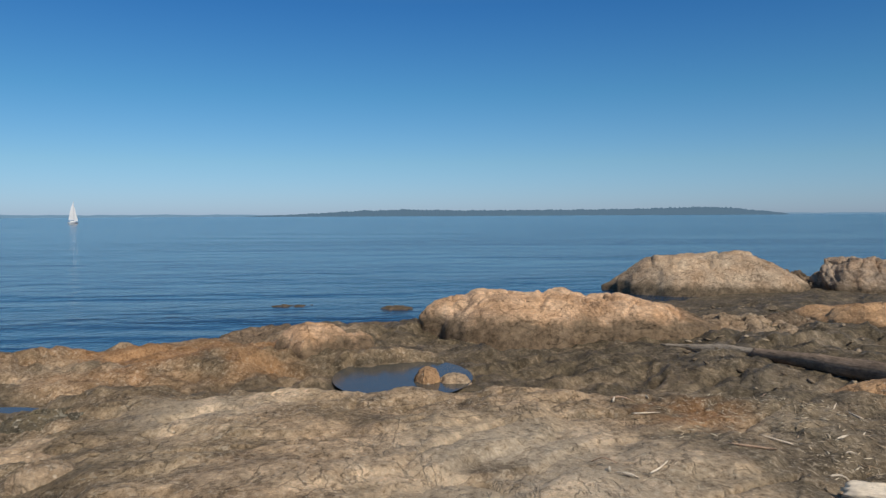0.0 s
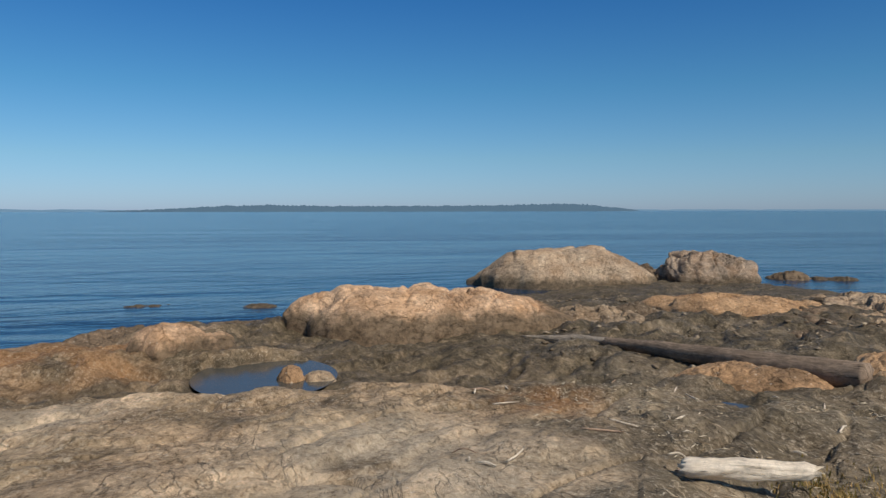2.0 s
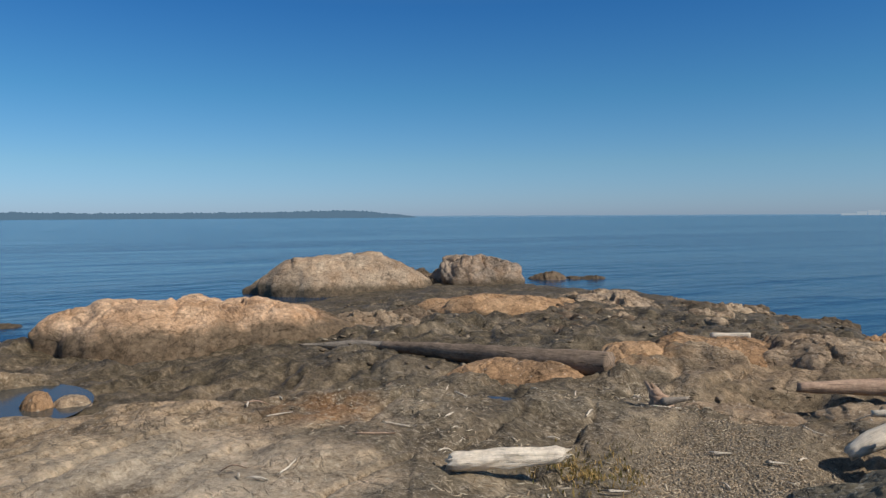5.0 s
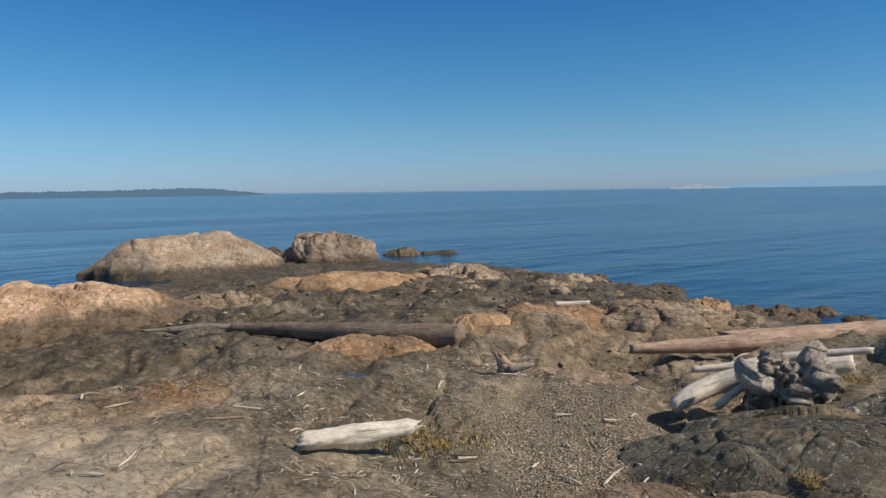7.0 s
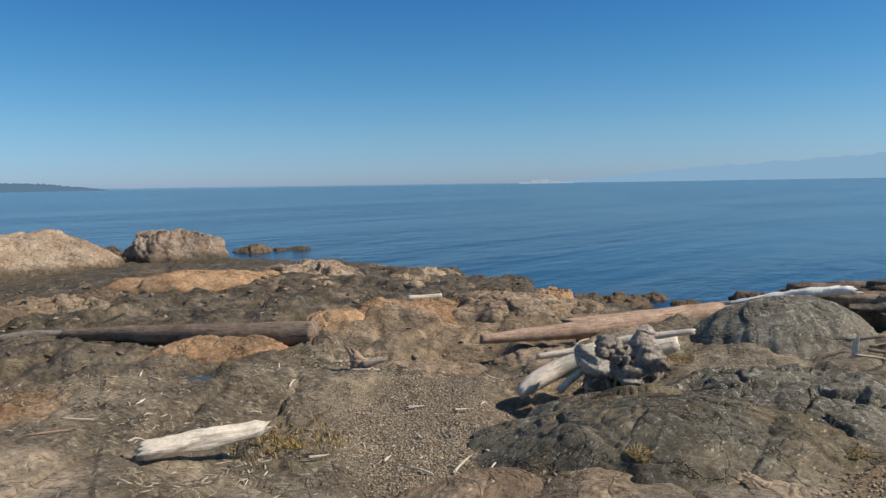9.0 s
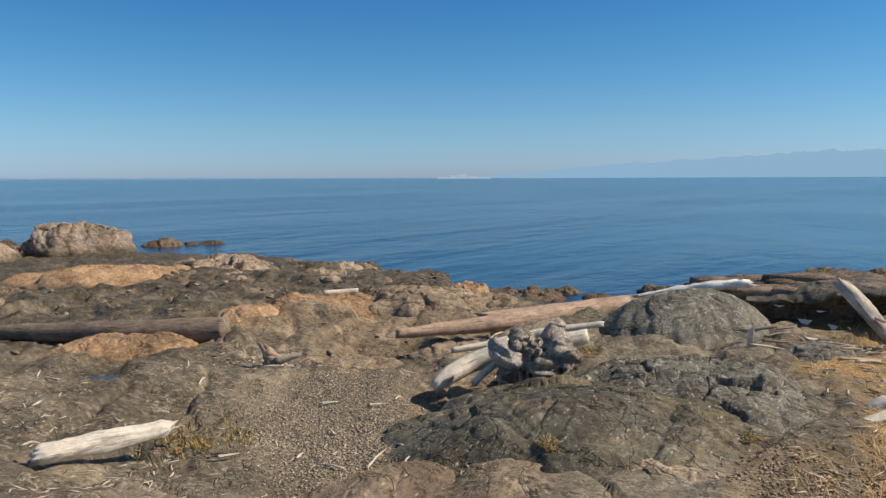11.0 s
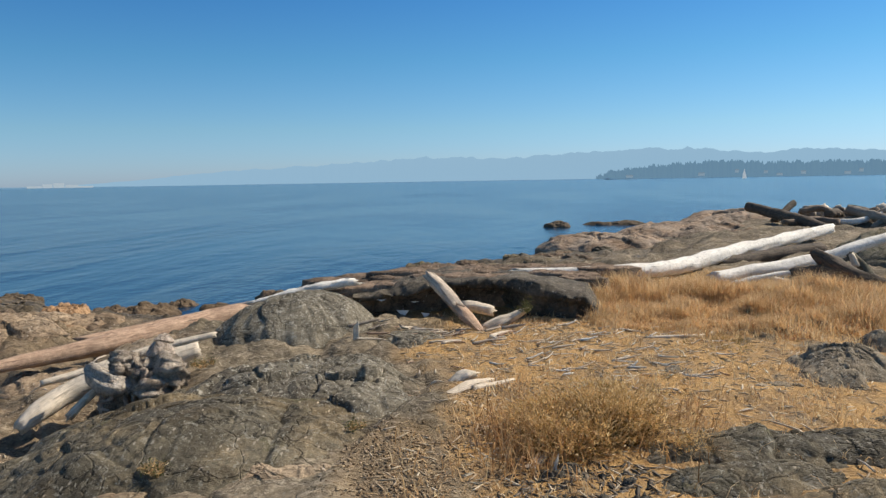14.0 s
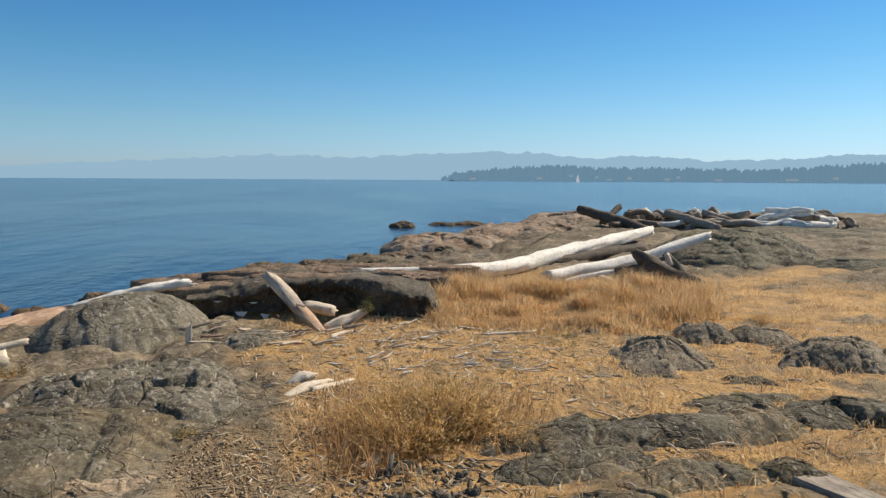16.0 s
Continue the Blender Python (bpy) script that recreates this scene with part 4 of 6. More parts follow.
# ---- driftwood ----
def tube(points, radii, seed=0.0, sides=16, step=0.05, gnarl=0.12, ragged=0.05, flat=1.0, wave=2.2):
    """A tapered, grooved length of wood along the points; returns places, faces and uv."""
    pts, radii = np.asarray(points, float), np.asarray(radii, float)
    seg = np.linalg.norm(np.diff(pts, axis=0), axis=1)
    s = np.concatenate([[0], np.cumsum(seg)])
    k = max(8, int(s[-1] / step))
    u = np.linspace(0, s[-1], k)
    c = np.stack([np.interp(u, s, pts[:, i]) for i in range(3)], 1)
    for _ in range(3):
        c[1:-1] = (c[:-2] + 2 * c[1:-1] + c[2:]) / 4
    rad = np.interp(u, s, radii)
    c = c + (np.stack([fbm(u * 0.8 + seed, seed, i * 9.0, 3) for i in range(3)], 1)) * rad[:, None] * gnarl * 1.2
    d = np.gradient(c, axis=0)
    d /= np.linalg.norm(d, axis=1)[:, None]
    up = np.where(np.abs(d[:, 2:3]) > 0.9, np.array([[1.0, 0, 0]]), np.array([[0, 0, 1.0]]))
    e1 = np.cross(d, up)
    e1 /= np.linalg.norm(e1, axis=1)[:, None]
    e2 = np.cross(e1, d)
    a = np.linspace(0, 2 * math.pi, sides, endpoint=False)
    uu, aa = np.meshgrid(u, a, indexing="ij")
    groove = fbm(np.cos(aa) * 2.2 + seed, np.sin(aa) * 2.2, uu * wave + seed, 4)
    rr = rad[:, None] * (1 + gnarl * groove)
    co = c[:, None, :] + rr[..., None] * (np.cos(aa)[..., None] * e1[:, None, :] + flat * np.sin(aa)[..., None] * e2[:, None, :])
    jag = ragged * fbm(np.cos(a) * 3 + seed, np.sin(a) * 3, 2.0, 3)
    co[0] += d[0] * jag[:, None]
    co[-1] += d[-1] * jag[:, None]
    co = co.reshape(-1, 3)
    faces = [tuple(f) for f in grid_faces(k, sides, True).tolist()]
    n = len(co)
    co = np.vstack([co, c[0] - d[0] * rad[0] * 0.15, c[-1] + d[-1] * rad[-1] * 0.15])
    faces += [((i + 1) % sides, i, n) for i in range(sides)]
    faces += [((k - 1) * sides + i, (k - 1) * sides + (i + 1) % sides, n + 1) for i in range(sides)]
    uv = np.vstack([np.stack([uu.ravel(), aa.ravel() / (2 * math.pi) * 0.6], 1), [[0, 0.1], [u[-1], 0.1]]])
    return co, faces, uv


def wood(name, label, points, radii, material, category="driftwood", group="", parent=None, **kw):
    co, faces, uv = tube(points, radii, **kw)
    o = co.mean(axis=0) if parent is None else np.zeros(3)
    ob = mesh_object(name, co - o, faces, material, parent, uv=uv)
    ob.location = o
    if parent is None:
        tagged(ob, label, category, group)
    elif label:
        ob["label"] = label
    return ob


def pp(*rows):
    return [polar(*row) for row in rows]


WOOD_HEATHY = wood_material("mossy_rotten_wood", (0.20, 0.18, 0.12), (0.07, 0.065, 0.045))
wood("driftwood_log", "short sun-bleached driftwood log lying on bedrock", pp((28.9, 5.08, 1.10), (29.4, 5.09, 1.10), (33.6, 5.16, 1.11), (37.2, 5.25, 1.13), (37.8, 5.27, 1.13)), [0.046, 0.064, 0.067, 0.056, 0.028], WOOD_PALE, seed=1.0, ragged=0.07, gnarl=0.26, wave=4.0, sides=28, step=0.02)
wood("driftwood_log", "long brown waterlogged log wedged among low rocks", pp((23.0, 12.6, 0.60), (26.4, 12.0, 0.64), (33, 11.0, 0.70), (40.6, 10.4, 0.75)), [0.08, 0.12, 0.165, 0.185], WOOD_BROWN, seed=2.0, gnarl=0.08)
wood("driftwood_log", "pale half-buried log end lying in dark weed", pp((16.8, 13.4, 0.50), (21.0, 13.0, 0.56), (25.6, 12.4, 0.60)), [0.03, 0.075, 0.06], WOOD_GREY, seed=2.6, gnarl=0.2, ragged=0.2)
wood("driftwood_log", "long tan driftwood log resting across rocks", [(7.75, 5.72, 0.77), (9.1, 4.75, 0.83), (10.6, 3.70, 0.92), (12.37, 2.45, 1.02)], [0.06, 0.135, 0.15, 0.10], WOOD_TAN, seed=3.0, ragged=0.12)
wood("driftwood_log", "pale split log lying behind a tan one", [(9.15, 5.30, 0.83), (10.6, 4.15, 0.90), (12.0, 3.05, 0.97), (13.0, 2.4, 1.02)], [0.06, 0.10, 0.10, 0.07], WOOD_TAN, seed=4.0, ragged=0.2, flat=0.8)
wood("driftwood_log", "white broken log end jutting over a rock dome", pp((71.6, 10.2, 1.22), (74.1, 10.2, 1.31), (77.0, 10.2, 1.40), (79.3, 10.2, 1.45)), [0.04, 0.08, 0.11, 0.10], WOOD_WHITE, seed=5.0, ragged=0.30, flat=0.55, gnarl=0.35, wave=5.0)
wood("driftwood_log", "pale peeled pole beneath a stranded root", pp((58.2, 7.6, 1.03), (60.8, 7.7, 1.07), (65, 7.9, 1.18), (69.6, 8.0, 1.27)), [0.03, 0.04, 0.045, 0.03], WOOD_PALE, seed=6.0)
wood("driftwood_log", "short pale log end beside a stranded root", pp((65.0, 7.4, 1.11), (66.6, 7.45, 1.17), (68.5, 7.5, 1.245)), [0.10, 0.095, 0.07], WOOD_PALE, seed=7.0)
wood("driftwood_log", "long white bleached log lying across the shore", pp((91.5, 10.9, 1.49), (96.5, 11.4, 1.44), (101.5, 12.6, 1.31), (103.8, 13.7, 1.29), (106.5, 15.6, 1.31), (112.7, 21.5, 1.42)), [0.03, 0.055, 0.12, 0.14, 0.15, 0.13], WOOD_WHITE, seed=8.0, gnarl=0.2, ragged=0.3, wave=0.7, sides=22)
wood("driftwood_log", "white bleached log lying beside a longer one", pp((105.8, 12.5, 1.22), (108.9, 13.4, 1.27), (112.0, 14.4, 1.34), (117.0, 15.6, 1.75)), [0.10, 0.11, 0.11, 0.09], WOOD_WHITE, seed=9.0, wave=0.8, gnarl=0.2, ragged=0.15)
wood("driftwood_log", "pale forked branch beside white logs", pp((107.0, 12.3, 1.16), (108.6, 12.4, 1.24), (110.8, 12.6, 1.33)), [0.05, 0.05, 0.03], WOOD_WHITE, seed=10.0, gnarl=0.3)
wood("driftwood_stick", "short pale branch beside white logs", pp((109.6, 12.4, 1.24), (111.2, 12.3, 1.20)), [0.04, 0.02], WOOD_PALE, seed=10.5, gnarl=0.4)
wood("driftwood_log", "dark log lying between two white ones", pp((105.6, 15.0, 1.17), (112.3, 17.2, 1.28)), [0.13, 0.15], WOOD_DARK, seed=11.0)
wood("driftwood_log", "dark slanting driftwood beside white logs", pp((112.0, 12.7, 1.64), (113.4, 12.6, 1.48), (116.8, 12.5, 1.16)), [0.07, 0.13, 0.08], WOOD_DARK, seed=12.0, gnarl=0.35)
wood("driftwood_log", "dark slanting driftwood beside white logs", pp((114.2, 13.0, 1.62), (115.0, 13.0, 1.40), (115.6, 12.9, 1.12)), [0.05, 0.10, 0.12], WOOD_HEATHY, seed=13.0, gnarl=0.4)
wood("driftwood_log", "dark driftwood block in dry grass", pp((110.8, 12.7, 1.24), (113.0, 12.6, 1.22), (115.6, 12.5, 1.17)), [0.12, 0.19, 0.12], WOOD_DARK, seed=13.6, gnarl=0.4)
wood("driftwood_stick", "pale splintered stub among dark driftwood", pp((114.6, 12.9, 1.42), (114.3, 12.9, 1.60)), [0.05, 0.03], WOOD_PALE, seed=13.7, gnarl=0.5)
wood("driftwood_log", "dark flat driftwood in dry grass", pp((115.5, 12.6, 1.12), (117.4, 12.7, 1.12)), [0.06, 0.05], WOOD_DARK, seed=13.9)

# far pile of stranded logs
wood("driftwood_log", "huge dark log tilting out of a driftwood pile", pp((107.5, 30.0, 1.66), (109.9, 28.4, 1.40), (112.4, 26.5, 1.12)), [0.17, 0.20, 0.18], WOOD_DARK, seed=14.0)
wood("driftwood_log", "dark log crossing a tilted one", pp((110.4, 30.6, 1.78), (109.2, 29.4, 1.16)), [0.12, 0.14], WOOD_DARK, seed=15.0)
wood("driftwood_log", "dark log sloping down from a driftwood pile", pp((113.8, 29.5, 1.58), (117.4, 27.0, 1.20)), [0.16, 0.15], WOOD_GREY, seed=15.4)
pile = random.Random(5)
for i in range(54):
    heap = i % 3 == 0
    az = pile.gauss(122.2, 0.8) if heap else pile.uniform(110.8, 124.5)
    r = pile.uniform(28, 32)
    ln = pile.uniform(0.5, 1.7) / r * 57.3 / 2
    z = 1.16 + (pile.uniform(0.0, 0.75) * max(0.2, 1 - abs(az - 122.2) / 1.6) if heap else pile.uniform(0.0, 0.34)) + 0.04
    tip = pile.uniform(-0.25, 0.25)
    bend = pile.uniform(-0.12, 0.15)
    white = heap or pile.random() < 0.15
    wood("driftwood_log", "bleached white log in a driftwood pile" if white else "grey log in a driftwood pile",
         pp((az - ln, r + pile.uniform(-1.2, 1.2), z - tip / 2), (az, r, z + bend), (az + ln, r + pile.uniform(-1.2, 1.2), z + tip)), [pile.uniform(0.08, 0.16), pile.uniform(0.11, 0.19), pile.uniform(0.05, 0.13)],
         WOOD_WHITE if white else pile.choice((WOOD_GREY, WOOD_DARK, WOOD_BROWN)), group="far driftwood pile", seed=20 + i, sides=10, step=0.15, gnarl=0.3)
for i in range(22):
    # white logs heaped crosswise at the end of the pile
    k = i / 21
    az = 120.6 + 3.4 * k + pile.uniform(-0.3, 0.3)
    top = 1.44 + 0.55 * max(0.0, 1 - abs(az - 122.1) / 1.9) * pile.uniform(0.45, 1.0)
    half, rise = pile.uniform(0.7, 1.4), pile.uniform(-0.16, 0.16)
    wood("driftwood_log", "bleached white log in a driftwood pile", pp((az - half, 29.2 + pile.uniform(-0.5, 0.5), top - 0.12 - rise), (az, 29.0, top), (az + half, 29.2 + pile.uniform(-0.5, 0.5), top - 0.12 + rise)),
         [0.08, pile.uniform(0.10, 0.15), 0.06], WOOD_WHITE, group="far driftwood pile", seed=300 + i, sides=10, step=0.15, gnarl=0.25)
for i, (az, top) in enumerate(((111.4, 1.58), (112.4, 1.62), (113.3, 1.72), (114.2, 1.66), (115.8, 1.74), (117.0, 1.78), (118.2, 1.60), (125.6, 1.5))):
    wood("stump", "grey upturned stump on a driftwood pile", pp((az, 30.0, 1.05), (az + 0.2, 30.0, (top + 1.05) / 2), (az - 0.25, 29.9, top)), [0.26, 0.20, 0.13], WOOD_PALE if i in (1, 4) else WOOD_GREY, "stump", "far driftwood pile", seed=60 + i, sides=12, gnarl=0.6)


WOOD_ROOT = root_material("root_wood", (0.82, 0.70, 0.57), (0.64, 0.51, 0.40), (0.32, 0.24, 0.18))


WOOD_CORE = root_material("dark_root_core", (0.74, 0.63, 0.50), (0.50, 0.41, 0.32), (0.17, 0.135, 0.10))
WOOD_KNOB = root_material("smooth_root_wood", (0.78, 0.69, 0.58), (0.66, 0.57, 0.47), (0.45, 0.38, 0.31))


# stranded root wad
def root_wad():
    o = polar(64.6, 6.85, 0.93)
    wad = new("root_wad")
    wad.location = o
    tagged(wad, "gnarled grey upturned driftwood root wad", "driftwood")

    def p(*row):
        return polar(*row) - o
    wood("trunk", "bleached trunk end", [p(57.0, 6.85, 0.86), p(58.2, 6.95, 0.94), p(59.8, 7.1, 1.02), p(63.0, 7.2, 1.14)], [0.055, 0.085, 0.09, 0.12], WOOD_PALE, parent=wad, seed=31, gnarl=0.18, wave=2.0)
    wood("root", "smooth grey knobbed root", [p(61.55, 6.87, 1.32), p(61.7, 6.85, 1.29), p(62.0, 6.78, 1.24), p(62.8, 6.72, 1.16), p(63.8, 6.80, 1.12)], [0.03, 0.065, 0.09, 0.095, 0.08], WOOD_KNOB, parent=wad, seed=33, gnarl=0.30, sides=24, step=0.02, ragged=0.02)
    wood("root", "thick upright root", [p(66.35, 7.0, 1.49), p(66.3, 7.0, 1.45), p(66.0, 6.95, 1.34), p(65.7, 6.9, 1.20), p(65.4, 6.9, 1.05)], [0.035, 0.08, 0.105, 0.115, 0.12], WOOD_ROOT, parent=wad, seed=35, gnarl=0.45, sides=24, step=0.02, ragged=0.03)
    lump = ((62.9, 6.95, 1.25, 64.6, 6.92, 1.26, 0.085), (63.2, 6.9, 1.31, 64.4, 6.88, 1.33, 0.06), (64.6, 6.75, 1.16, 66.9, 6.8, 1.13, 0.13), (64.9, 6.70, 1.10, 66.0, 6.7, 1.06, 0.10),
            (66.2, 6.85, 1.22, 67.1, 6.85, 1.15, 0.09), (64.4, 6.85, 1.26, 65.1, 6.75, 1.16, 0.07), (63.9, 6.98, 1.10, 65.6, 7.0, 1.12, 0.16), (62.4, 6.92, 1.16, 63.4, 6.9, 1.06, 0.08),
            (66.6, 6.75, 1.08, 67.2, 6.7, 1.02, 0.06), (63.3, 6.8, 1.25, 63.0, 6.72, 1.30, 0.05))
    for i, (a, b, c, d, e, f, r) in enumerate(lump):
        wood("root", "", [p(a, b, c), p((a + d) / 2, (b + e) / 2 - 0.05, (c + f) / 2 + 0.02), p(d, e, f)], [r * 0.75, r * 1.15, r * 0.7], WOOD_CORE, parent=wad, seed=40 + i * 2.3, gnarl=0.75, sides=26, step=0.012, ragged=0.06, wave=11.0)
    for i in range(16):
        a, c = (pile.uniform(64.2, 67.2), pile.uniform(1.02, 1.24)) if i % 3 else (pile.uniform(62.8, 64.8), pile.uniform(1.20, 1.34))
        s, b = pile.uniform(0.018, 0.045), 6.72 if i % 3 else 6.86
        wood("root", "", [p(a, b + 0.05, c), p(a + pile.uniform(-0.3, 0.3), b - 0.02, c + pile.uniform(-0.04, 0.04)), p(a + pile.uniform(-0.7, 0.7), b + pile.uniform(-0.05, 0.05), c + pile.uniform(-0.08, 0.08))],
             [s, s * 1.2, s * 0.6], WOOD_ROOT, parent=wad, seed=140 + i * 1.9, gnarl=1.0, sides=12, step=0.012, ragged=0.03, wave=16.0)
    wood("root", "broken pale branch", [p(60.1, 6.7, 0.94), p(60.9, 6.75, 1.03), p(62.0, 6.85, 1.12)], [0.035, 0.03, 0.03], WOOD_PALE, parent=wad, seed=66, gnarl=0.5, ragged=0.08)
    for i in range(12):
        a, c = pile.uniform(62.0, 67.0), pile.uniform(1.02, 1.26)
        hang = i % 2
        wood("rootlet", "", [p(a, 6.75, c), p(a + pile.uniform(-0.5, 0.5), 6.66, c + pile.uniform(-0.06, 0.06)), p(a + pile.uniform(-0.8, 0.8), 6.64, c - (0.18 if hang else 0.02) + pile.uniform(-0.06, 0.06))],
             [pile.uniform(0.012, 0.035), 0.018, 0.007], WOOD_ROOT, parent=wad, seed=70 + i * 1.7, gnarl=0.7, sides=10, step=0.02, wave=12.0)


root_wad()
wood("stump", "small twisted stump standing in shore litter", pp((44.6, 8.1, 0.66), (44.2, 8.1, 0.86), (43.6, 8.15, 1.00)), [0.13, 0.09, 0.03], WOOD_TAN, "stump", seed=16.0, gnarl=0.5, ragged=0.2)
wood("driftwood_stick", "thin branch leaning out of a stump", pp((44.6, 8.0, 0.86), (46.4, 8.0, 0.92)), [0.05, 0.02], WOOD_GREY, seed=16.5)
wood("driftwood_stick", "pale stick lying on an orange-topped rock", pp((47.7, 12.2, 0.93), (50.3, 12.3, 0.95)), [0.045, 0.04], WOOD_PALE, seed=17.0)


def plank(label, a, b, width, thick, material, name="weathered_plank", parent=None):
    """A worn board from a to b, its ends uneven."""
    a, b = np.asarray(a, float), np.asarray(b, float)
    d = b - a
    ln = np.linalg.norm(d)
    d = d / ln
    side = np.cross(d, (0, 0, 1.0))
    side = side / np.linalg.norm(side)
    up = np.cross(side, d)
    n = 14
    sec = [(-1, -1), (-0.9, -1), (0.9, -1), (1, -0.8), (1, 0.8), (0.9, 1), (-0.9, 1), (-1, 0.8)]
    u = np.linspace(0, ln, n)
    co = []
    for i in range(n):
        w = 1 + 0.10 * float(fbm(u[i] * 3 + ln, ln, 0.5, 2))
        for p, q in sec:
            jag = 0.04 * (p * 0.6 + math.sin(q * 5)) if i in (0, n - 1) else 0
            co.append(a + d * (u[i] + jag) + side * p * width / 2 * w + up * q * thick / 2)
    faces = [tuple(f) for f in grid_faces(n, 8, True).tolist()] + [tuple(range(7, -1, -1)), tuple((n - 1) * 8 + i for i in range(8))]
    uv = [(u[i // 8], (i % 8) / 8 * 0.5) for i in range(len(co))]
    o = np.mean(co, axis=0)
    ob = mesh_object(name, np.array(co) - o, faces, material, parent, uv=uv, smooth=False)
    ob.location = o
    return tagged(ob, label, "driftwood")


WOOD_ASH = wood_material("ash_brown_wood", (0.66, 0.55, 0.43), (0.40, 0.31, 0.23), 0.8)
wood("driftwood_log", "weathered half-round log leaning against the dark ledge", pp((85.2, 9.32, 1.64), (86.4, 9.1, 1.47), (87.5, 8.9, 1.31)), [0.075, 0.09, 0.085], WOOD_ASH, seed=18.2, gnarl=0.22, ragged=0.12, flat=0.75, sides=22)
wood("driftwood_log", "brown split log end leaning below a weathered one", pp((87.0, 8.96, 1.36), (88.2, 8.75, 1.20), (89.4, 8.6, 1.07)), [0.075, 0.085, 0.05], WOOD_TAN, seed=18.3, gnarl=0.35, ragged=0.2, flat=0.6, sides=22)
wood("driftwood_log", "pale layered log end lying under the ledge", pp((87.8, 9.2, 1.27), (88.9, 9.2, 1.27), (90.1, 9.15, 1.22)), [0.07, 0.09, 0.08], WOOD_PALE, seed=18.8, gnarl=0.4, ragged=0.08, flat=0.8)
wood("driftwood_log", "grey crooked branch lying under the ledge", pp((89.3, 8.8, 1.06), (90.6, 8.9, 1.13), (91.6, 9.0, 1.18), (92.8, 9.0, 1.27)), [0.05, 0.07, 0.05, 0.025], WOOD_PALE, seed=18.0, gnarl=0.5)
wood("driftwood_log", "grey log lying at the foot of the ledge", pp((82.0, 9.0, 0.99), (86.3, 8.9, 1.00)), [0.05, 0.05], WOOD_GREY, seed=18.5)
plank("upright grey post stub in the rocks", polar(79.9, 7.9, 1.10), polar(79.95, 7.9, 1.31), 0.07, 0.06, WOOD_PALE, "post_stub")
wood("driftwood_stick", "grey stick lying by a post stub", pp((79.4, 8.1, 1.26), (81.6, 8.2, 1.31)), [0.02, 0.015], WOOD_GREY, seed=19.0)
wood("driftwood_stick", "broken pale slab of wood on soil", pp((87.6, 6.2, 1.13), (88.6, 6.3, 1.22), (89.4, 6.3, 1.20)), [0.05, 0.09, 0.04], WOOD_PALE, seed=19.2, gnarl=0.6, ragged=0.15, flat=0.5)
wood("driftwood_stick", "pale stick lying on dry soil", pp((86.9, 5.7, 1.14), (89.0, 5.95, 1.19), (90.6, 6.15, 1.17)), [0.035, 0.045, 0.03], WOOD_PALE, seed=19.5, gnarl=0.4, ragged=0.1)
wood("driftwood_stick", "pale stick lying on dry soil", pp((89.4, 5.95, 1.16), (92.2, 6.2, 1.16)), [0.03, 0.02], WOOD_PALE, seed=19.7, gnarl=0.4, ragged=0.08)
wood("driftwood_stick", "pale forked stick on dry soil", pp((86.8, 5.0, 1.13), (86.5, 5.2, 1.17), (86.4, 5.4, 1.17)), [0.03, 0.035, 0.012], WOOD_PALE, seed=19.8, gnarl=0.5)
wood("driftwood_stick", "long grey stick in dry grass", pp((101.6, 8.1, 1.15), (105.4, 8.3, 1.16)), [0.02, 0.02], WOOD_PALE, seed=19.9)
plank("pale board end among dark stones", polar(95.5, 4.55, 1.19), polar(93.4, 4.15, 1.15), 0.07, 0.02, WOOD_PALE)
plank("white wooden stake standing among dark stones", polar(96.1, 4.30, 1.10), polar(96.5, 4.28, 1.25), 0.018, 0.015, WOOD_WHITE, "stake")
plank("dark weathered beam lying on dry soil", polar(124.6, 4.75, 1.17), polar(130.5, 4.45, 1.17), 0.22, 0.12, WOOD_GREY, "wooden_beam")
plank("dark weathered beam lying on dry soil", polar(126.2, 4.45, 1.14), polar(131.0, 4.15, 1.14), 0.18, 0.10, WOOD_GREY, "wooden_beam")


# white shapes on the ledge; triangles stand in for light through gaps
def pale_mark(pts, label):
    ob = mesh_object("ledge_mark", [polar(*q) for q in pts], [tuple(range(len(pts)))], MARK_WHITE, smooth=False)
    return tagged(ob, label, "paint mark", "marks on the ledge")


MARK_WHITE = plain("mark_white", (0.72, 0.74, 0.70))
MARK_R = 9.85
pale_mark([(82.64, MARK_R, 1.117), (83.61, MARK_R, 1.111), (83.14, MARK_R - 0.01, 1.016)], "white triangle standing in for light through a gap under the ledge")
pale_mark([(84.5, MARK_R, 1.083), (85.18, MARK_R, 1.065), (84.87, MARK_R - 0.01, 0.99)], "white triangle standing in for light through a gap under the ledge")
pale_mark([(81.1, MARK_R, 1.265), (81.9, MARK_R, 1.26), (81.5, MARK_R, 1.24)], "small white dash on the dark ledge")
pale_mark([(83.7, MARK_R, 1.23), (84.4, MARK_R, 1.23), (84.0, MARK_R, 1.21)], "small white dash on the dark ledge")


